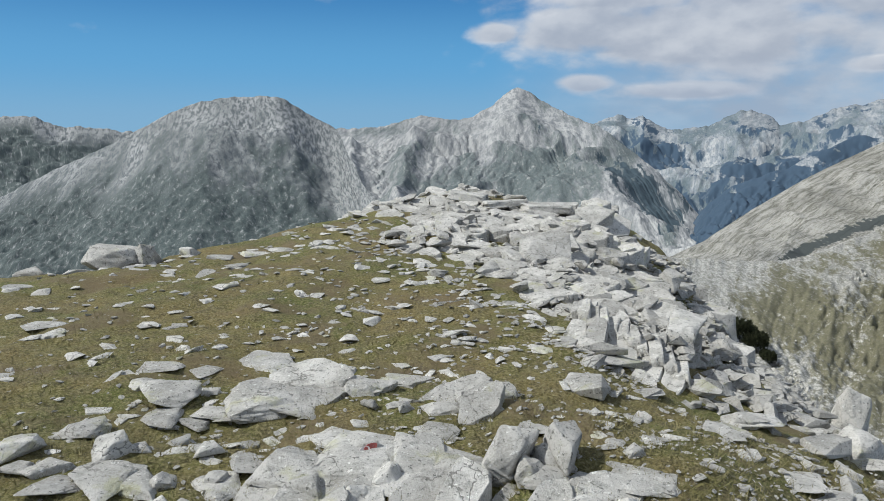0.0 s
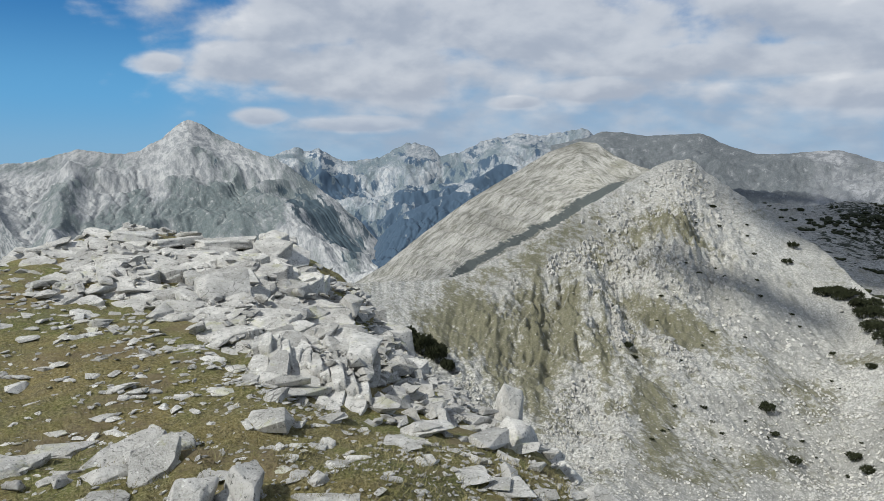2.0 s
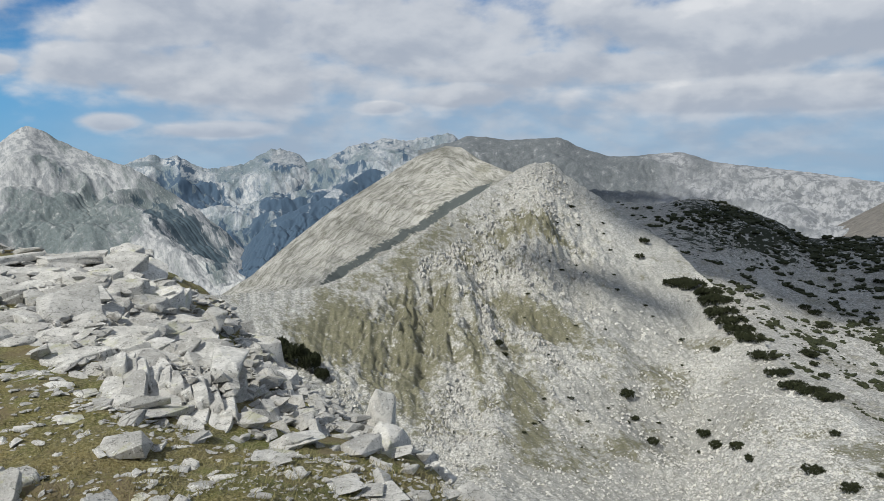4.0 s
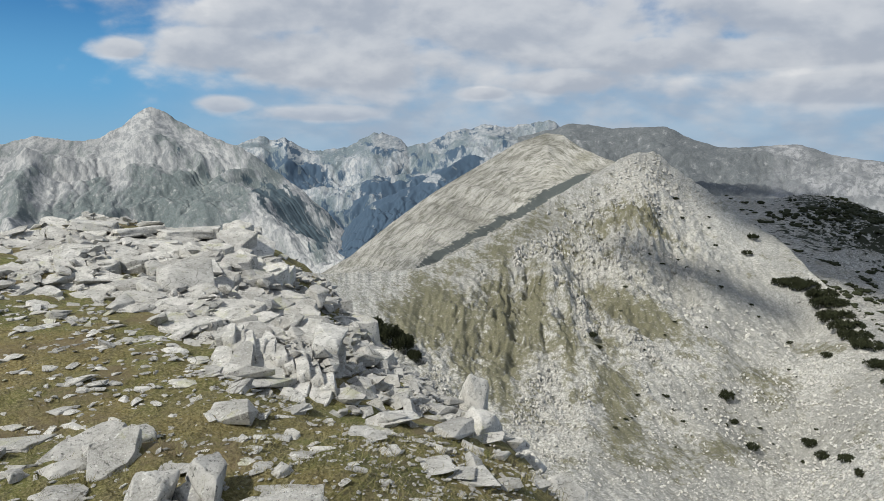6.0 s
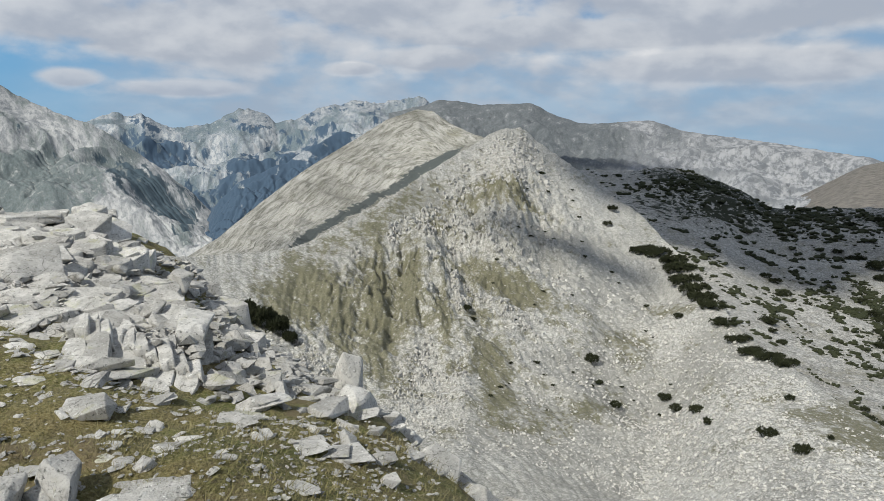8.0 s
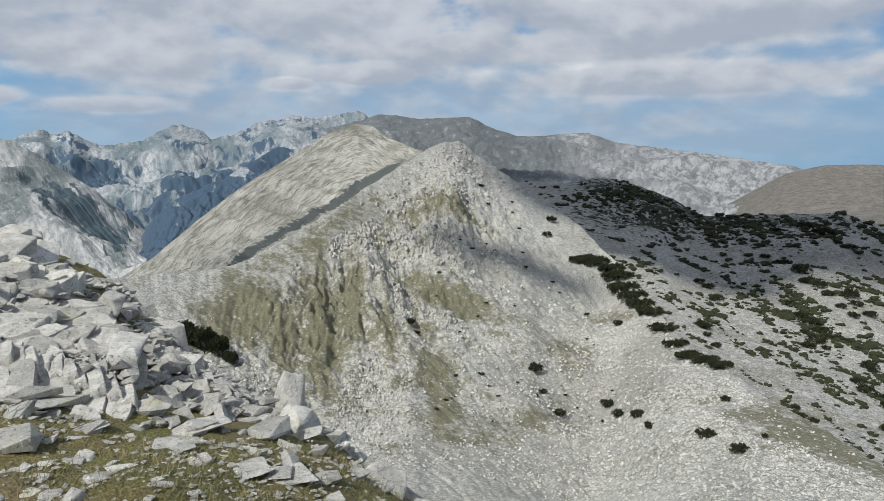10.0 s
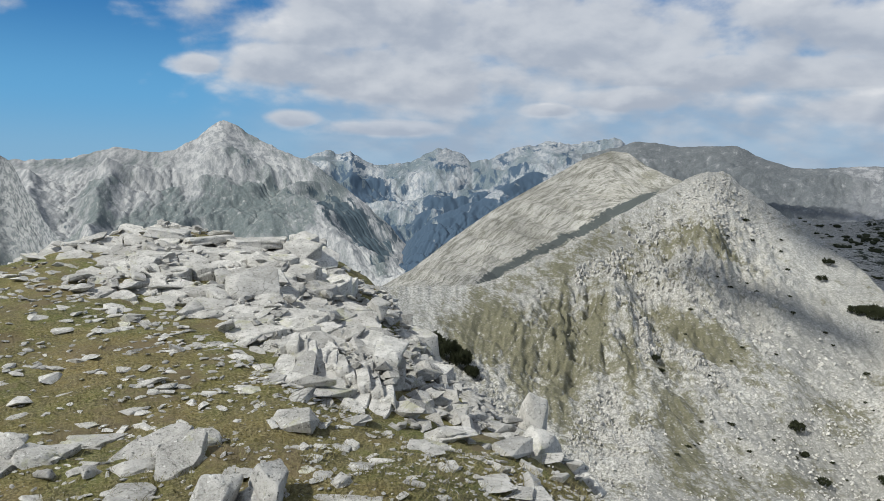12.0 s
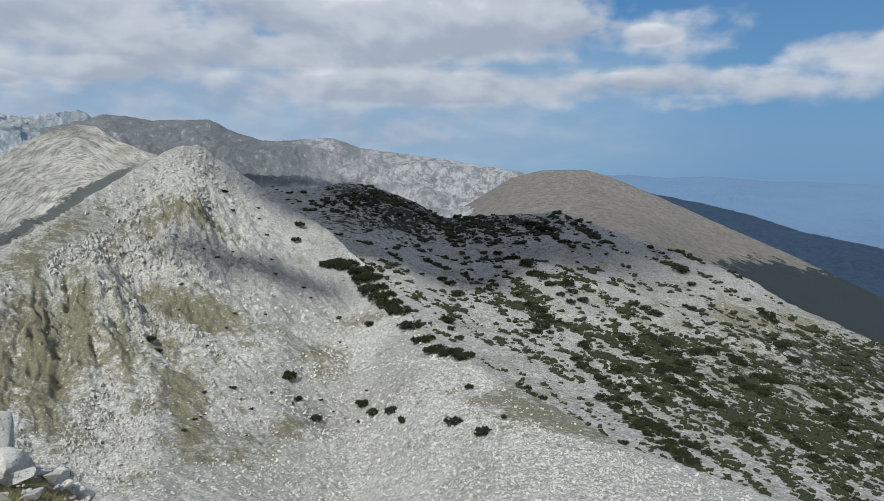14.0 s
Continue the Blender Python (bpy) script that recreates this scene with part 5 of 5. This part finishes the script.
FAR_PINES = [lumps(70 + i) for i in range(8)]


def pine(grid, az, el, wide, me, tall=0.8):
    col = int(round((az - grid[0][0]) / (grid[0][-1] - grid[0][0]) * (len(grid[0]) - 1)))
    part = float(np.interp(el, grid[5][: len(grid[1]) - 4, col], grid[1][: len(grid[1]) - 4]))
    x, y, z, _ = on_slope(grid, az, part)
    w = math.hypot(x, y) * radians(wide)
    ob = new("dwarf_pine", me)
    ob.matrix_world = Matrix.Translation((x, y, z)) @ Matrix.Rotation(rnd.uniform(0, 6.28), 4, "Z") @ Matrix.Diagonal((w, w * rnd.uniform(0.75, 1.1), w * tall, 1))
    return tagged(ob, "low dark green dwarf pine bush on the stony slope", "bush", "dwarf pines")


for az, el, wide in ((22.3, -15.6, 2.2), (23.5, -16.4, 2.6), (24.8, -17.1, 2.4), (25.8, -17.8, 1.6)):
    pine(NEAR_GRID, az, el, wide, NEAR_PINE, 1.5)
for az, el, wide in ((50.9, -19.4, 1.3), (51.5, -20.7, 0.7), (53.0, -22.0, 1.0), (56.9, -20.9, 1.1), (57.9, -21.3, 1.2), (59.3, -22.3, 1.2), (60.3, -22.9, 1.0), (64.6, -22.9, 1.4), (67.2, -23.5, 1.5), (65.9, -19.9, 0.8), (57.5, -15.4, 0.8), (40.4, -15.9, 0.9), (41.0, -16.6, 0.6), (68.9, -21.9, 0.6), (51.9, -7.3, 0.9), (51.6, -8.4, 0.8), (46.3, -4.6, 0.5)):
    pine(NEAR_GRID, az, el, wide * 1.2, rnd.choice(PINES), 1.05)
for az, el, wide in ((54.8, -10.2, 1.0), (55.8, -10.4, 1.2), (57.0, -11.0, 1.2), (57.6, -11.6, 1.3), (58.1, -12.2, 1.3), (58.8, -12.9, 1.3), (59.4, -13.6, 1.2), (60.2, -14.3, 1.2), (61.2, -15.4, 1.1), (62.3, -16.4, 1.0), (63.3, -17.1, 1.0), (64.5, -17.4, 1.0), (65.6, -17.8, 1.0)):
    pine(NEAR_GRID, az, el, wide * 1.6, rnd.choice(PINES), 0.9)
    pine(NEAR_GRID, az - 0.8, el - 0.1, wide * 1.4, rnd.choice(PINES), 1.1)
made = 0
while made < 40:
    az, el = rnd.gauss(50, 6), rnd.uniform(-24, -4)
    if 42 < az < 60 and (el < -10 - (az - 50) * 0.8 or el > -9) and el < np.interp(az, [44, 57], [-1.5, -10.8]):
        pine(NEAR_GRID, az, el, rnd.uniform(0.25, 0.55), rnd.choice(PINES), 1.0)
        made += 1
made = 0
while made < 210:
    az, el = rnd.uniform(60, 99), rnd.uniform(-25, -7)
    if rnd.random() > 0.25 + 0.75 * math.exp(-((az - 82) / 10) ** 2 - ((el + 17) / 6) ** 2):
        continue
    for _ in range(rnd.choice((1, 2, 3, 5, 7))):
        foot_el = np.interp(az, [57.2, 62.3, 68.4, 78.9, 97], [-11.0, -15.7, -19.2, -23.5, -26.5])
        crest_el = np.interp(az, [60, 72, 80, 90, 97], [-5.5, -6.5, -8.8, -12.4, -15])
        if foot_el < el < crest_el and az < 101:
            pine(DARK_GRID, az, el, rnd.uniform(0.6, 1.6), rnd.choice(PINES), 0.95)
            made += 1
        az, el = az + rnd.uniform(0.5, 1.0), el - rnd.uniform(0.2, 0.7)
thicket = []
while len(thicket) < 8600:
    az, el = rnd.uniform(49, 100), rnd.uniform(-26, -3.6)
    crest_el = np.interp(az, [d[0] for d in DARK], [d[1] for d in DARK])
    foot_el = np.interp(az, [49, 54, 57.2, 59.5, 62.3, 68.4, 78.9, 97], [-8, -10, -11.5, -13.4, -16.0, -19.6, -23.9, -27])
    if not foot_el < el < crest_el:
        continue
    want = 0.10 + 0.9 * math.exp(-((az - 57.5) / 4) ** 2 - ((el + 4.6) / 0.6) ** 2) + 1.0 * math.exp(-((az - 66) / 5) ** 2 - ((el + 7.4) / 1.2) ** 2) + 0.8 * math.exp(-((az - 73) / 3) ** 2 - ((el + 6.6) / 0.6) ** 2)
    want += 0.35 * math.exp(-((az - 70) / 7) ** 2 - ((el + 12.5) / 2.5) ** 2) + 0.8 * math.exp(-((az - 78) / 5) ** 2 - ((el + 16) / 2.5) ** 2) + 1.5 * math.exp(-((az - 90) / 8) ** 2 - ((el + 20) / 4.0) ** 2) + 1.0 * math.exp(-((az - 96) / 3) ** 2 - ((el + 14.8) / 1.2) ** 2)
    want *= 0.35 + 1.3 * float(smooth(gradient(np.array((el + 0.5 * az) * 0.75), np.array(0.16 * az), 5), -0.25, 0.35))
    if rnd.random() > want:
        continue
    # bushes grow in rows that run slantwise down the slope
    for _ in range(rnd.choice((1, 2, 3, 5, 8, 12))):
        if not 49 < az < 101 or el < foot_el:
            break
        x, y, z, e = on_slope(DARK_GRID, az, rise_at(DARK_GRID, az, el))
        s = math.hypot(x, y) * rnd.choice((0.003, 0.004, 0.006, 0.009, 0.013)) * rnd.uniform(0.8, 1.2)
        thicket.append((Matrix.Translation((x, y, z)) @ Matrix.Rotation(rnd.uniform(0, 6.28), 4, "Z") @ Matrix.Diagonal((s * 1.2, s, s * 0.75, 1)), rnd.randrange(8)))
        az, el = az + rnd.uniform(0.1, 0.35), el - rnd.uniform(0.0, 0.24)
cluster("dwarf_pine_thicket", thicket, FAR_PINES, PINE, "dark green dwarf pine thickets on the far slope", "bushes")

# ---- grass ----
GRASS = plain("grass_blades", (0.25, 0.22, 0.11), (0.14, 0.13, 0.05), 3.0)
blades_v, blades_f = [], []
for _ in range(12000):
    a, e = rnd.uniform(-38, 42), rnd.uniform(-33, -11)
    r = 1.85 / math.tan(radians(-e))
    x, y = r * math.sin(radians(a)), r * math.cos(radians(a))
    if y > 5 and x > left_of_outcrop(y) or x > 3.8:
        continue
    z = float(summit_height(x, y))
    for _ in range(4):
        h, w, lean = rnd.uniform(0.012, 0.045), 0.003, rnd.uniform(0, 6.28)
        dx, dy = rnd.gauss(0, 0.03), rnd.gauss(0, 0.03)
        c, s = math.cos(lean) * w, math.sin(lean) * w
        b = len(blades_v)
        blades_v += [(x + dx - c, y + dy - s, z - 0.01), (x + dx + c, y + dy + s, z - 0.01), (x + dx * 2 + s * 4, y + dy * 2 - c * 4, z + h)]
        blades_f.append((b, b + 1, b + 2))
turf_mesh = bpy.data.meshes.new("grass")
turf_mesh.from_pydata(blades_v, [], blades_f)
turf_mesh.materials.append(GRASS)
tagged(new("grass", turf_mesh), "short dry yellow-green alpine grass", "grass", kind="stuff")
mark = painted_mark()
bpy.context.view_layer.update()
hit, spot_on, facing, _, _, _ = scene.ray_cast(bpy.context.evaluated_depsgraph_get(), Vector((0, 0, EYE)), Vector((-0.0955, 0.893, -0.440)))
mark.matrix_world = Matrix.Translation(spot_on + facing * 0.006) @ facing.to_track_quat("Z", "Y").to_matrix().to_4x4() @ Matrix.Scale(0.85, 4)

# ---- unseen clouds added above the view to shade parts of the land ----


def cloud(az, r, el, height, wide, deep, seed, turn=0.0):
    ground = Vector((r * math.sin(radians(az)), r * math.cos(radians(az)), EYE + r * math.tan(radians(el))))
    # out of view, on the sun's line to the ground it shades
    at = ground + SUN_DIR * height
    bm = bmesh.new()
    bmesh.ops.create_icosphere(bm, subdivisions=5, radius=1.0)
    for v in bm.verts:
        d = 1 + 0.6 * noise.fractal(v.co * 1.5 + Vector((seed, 0, 0)), 0.7, 2.0, 6)
        v.co = Vector((v.co.x * wide * d, v.co.y * deep * d, v.co.z * 0.2 * min(wide, deep) * d))
    me = bpy.data.meshes.new("cloud")
    ob = new("cloud", finish(me, bm, CLOUD))
    ob.matrix_world = pose(*at, 0, 0, -az + turn)
    return tagged(ob, "broken white fair-weather cloud, unseen, set to shade the land", "cloud", "clouds", "structure")


cloud(62.5, 400, -7.4, 5500, 125, 92, 3)
cloud(49.5, 1500, -2.6, 9000, 170, 70, 12)
cloud(66, 330, -8.8, 5500, 52, 40, 8)
cloud(61.5, 275, -8.9, 1500, 36, 30, 5)
cloud(49.5, 190, -10.6, 1500, 18, 8, 14)
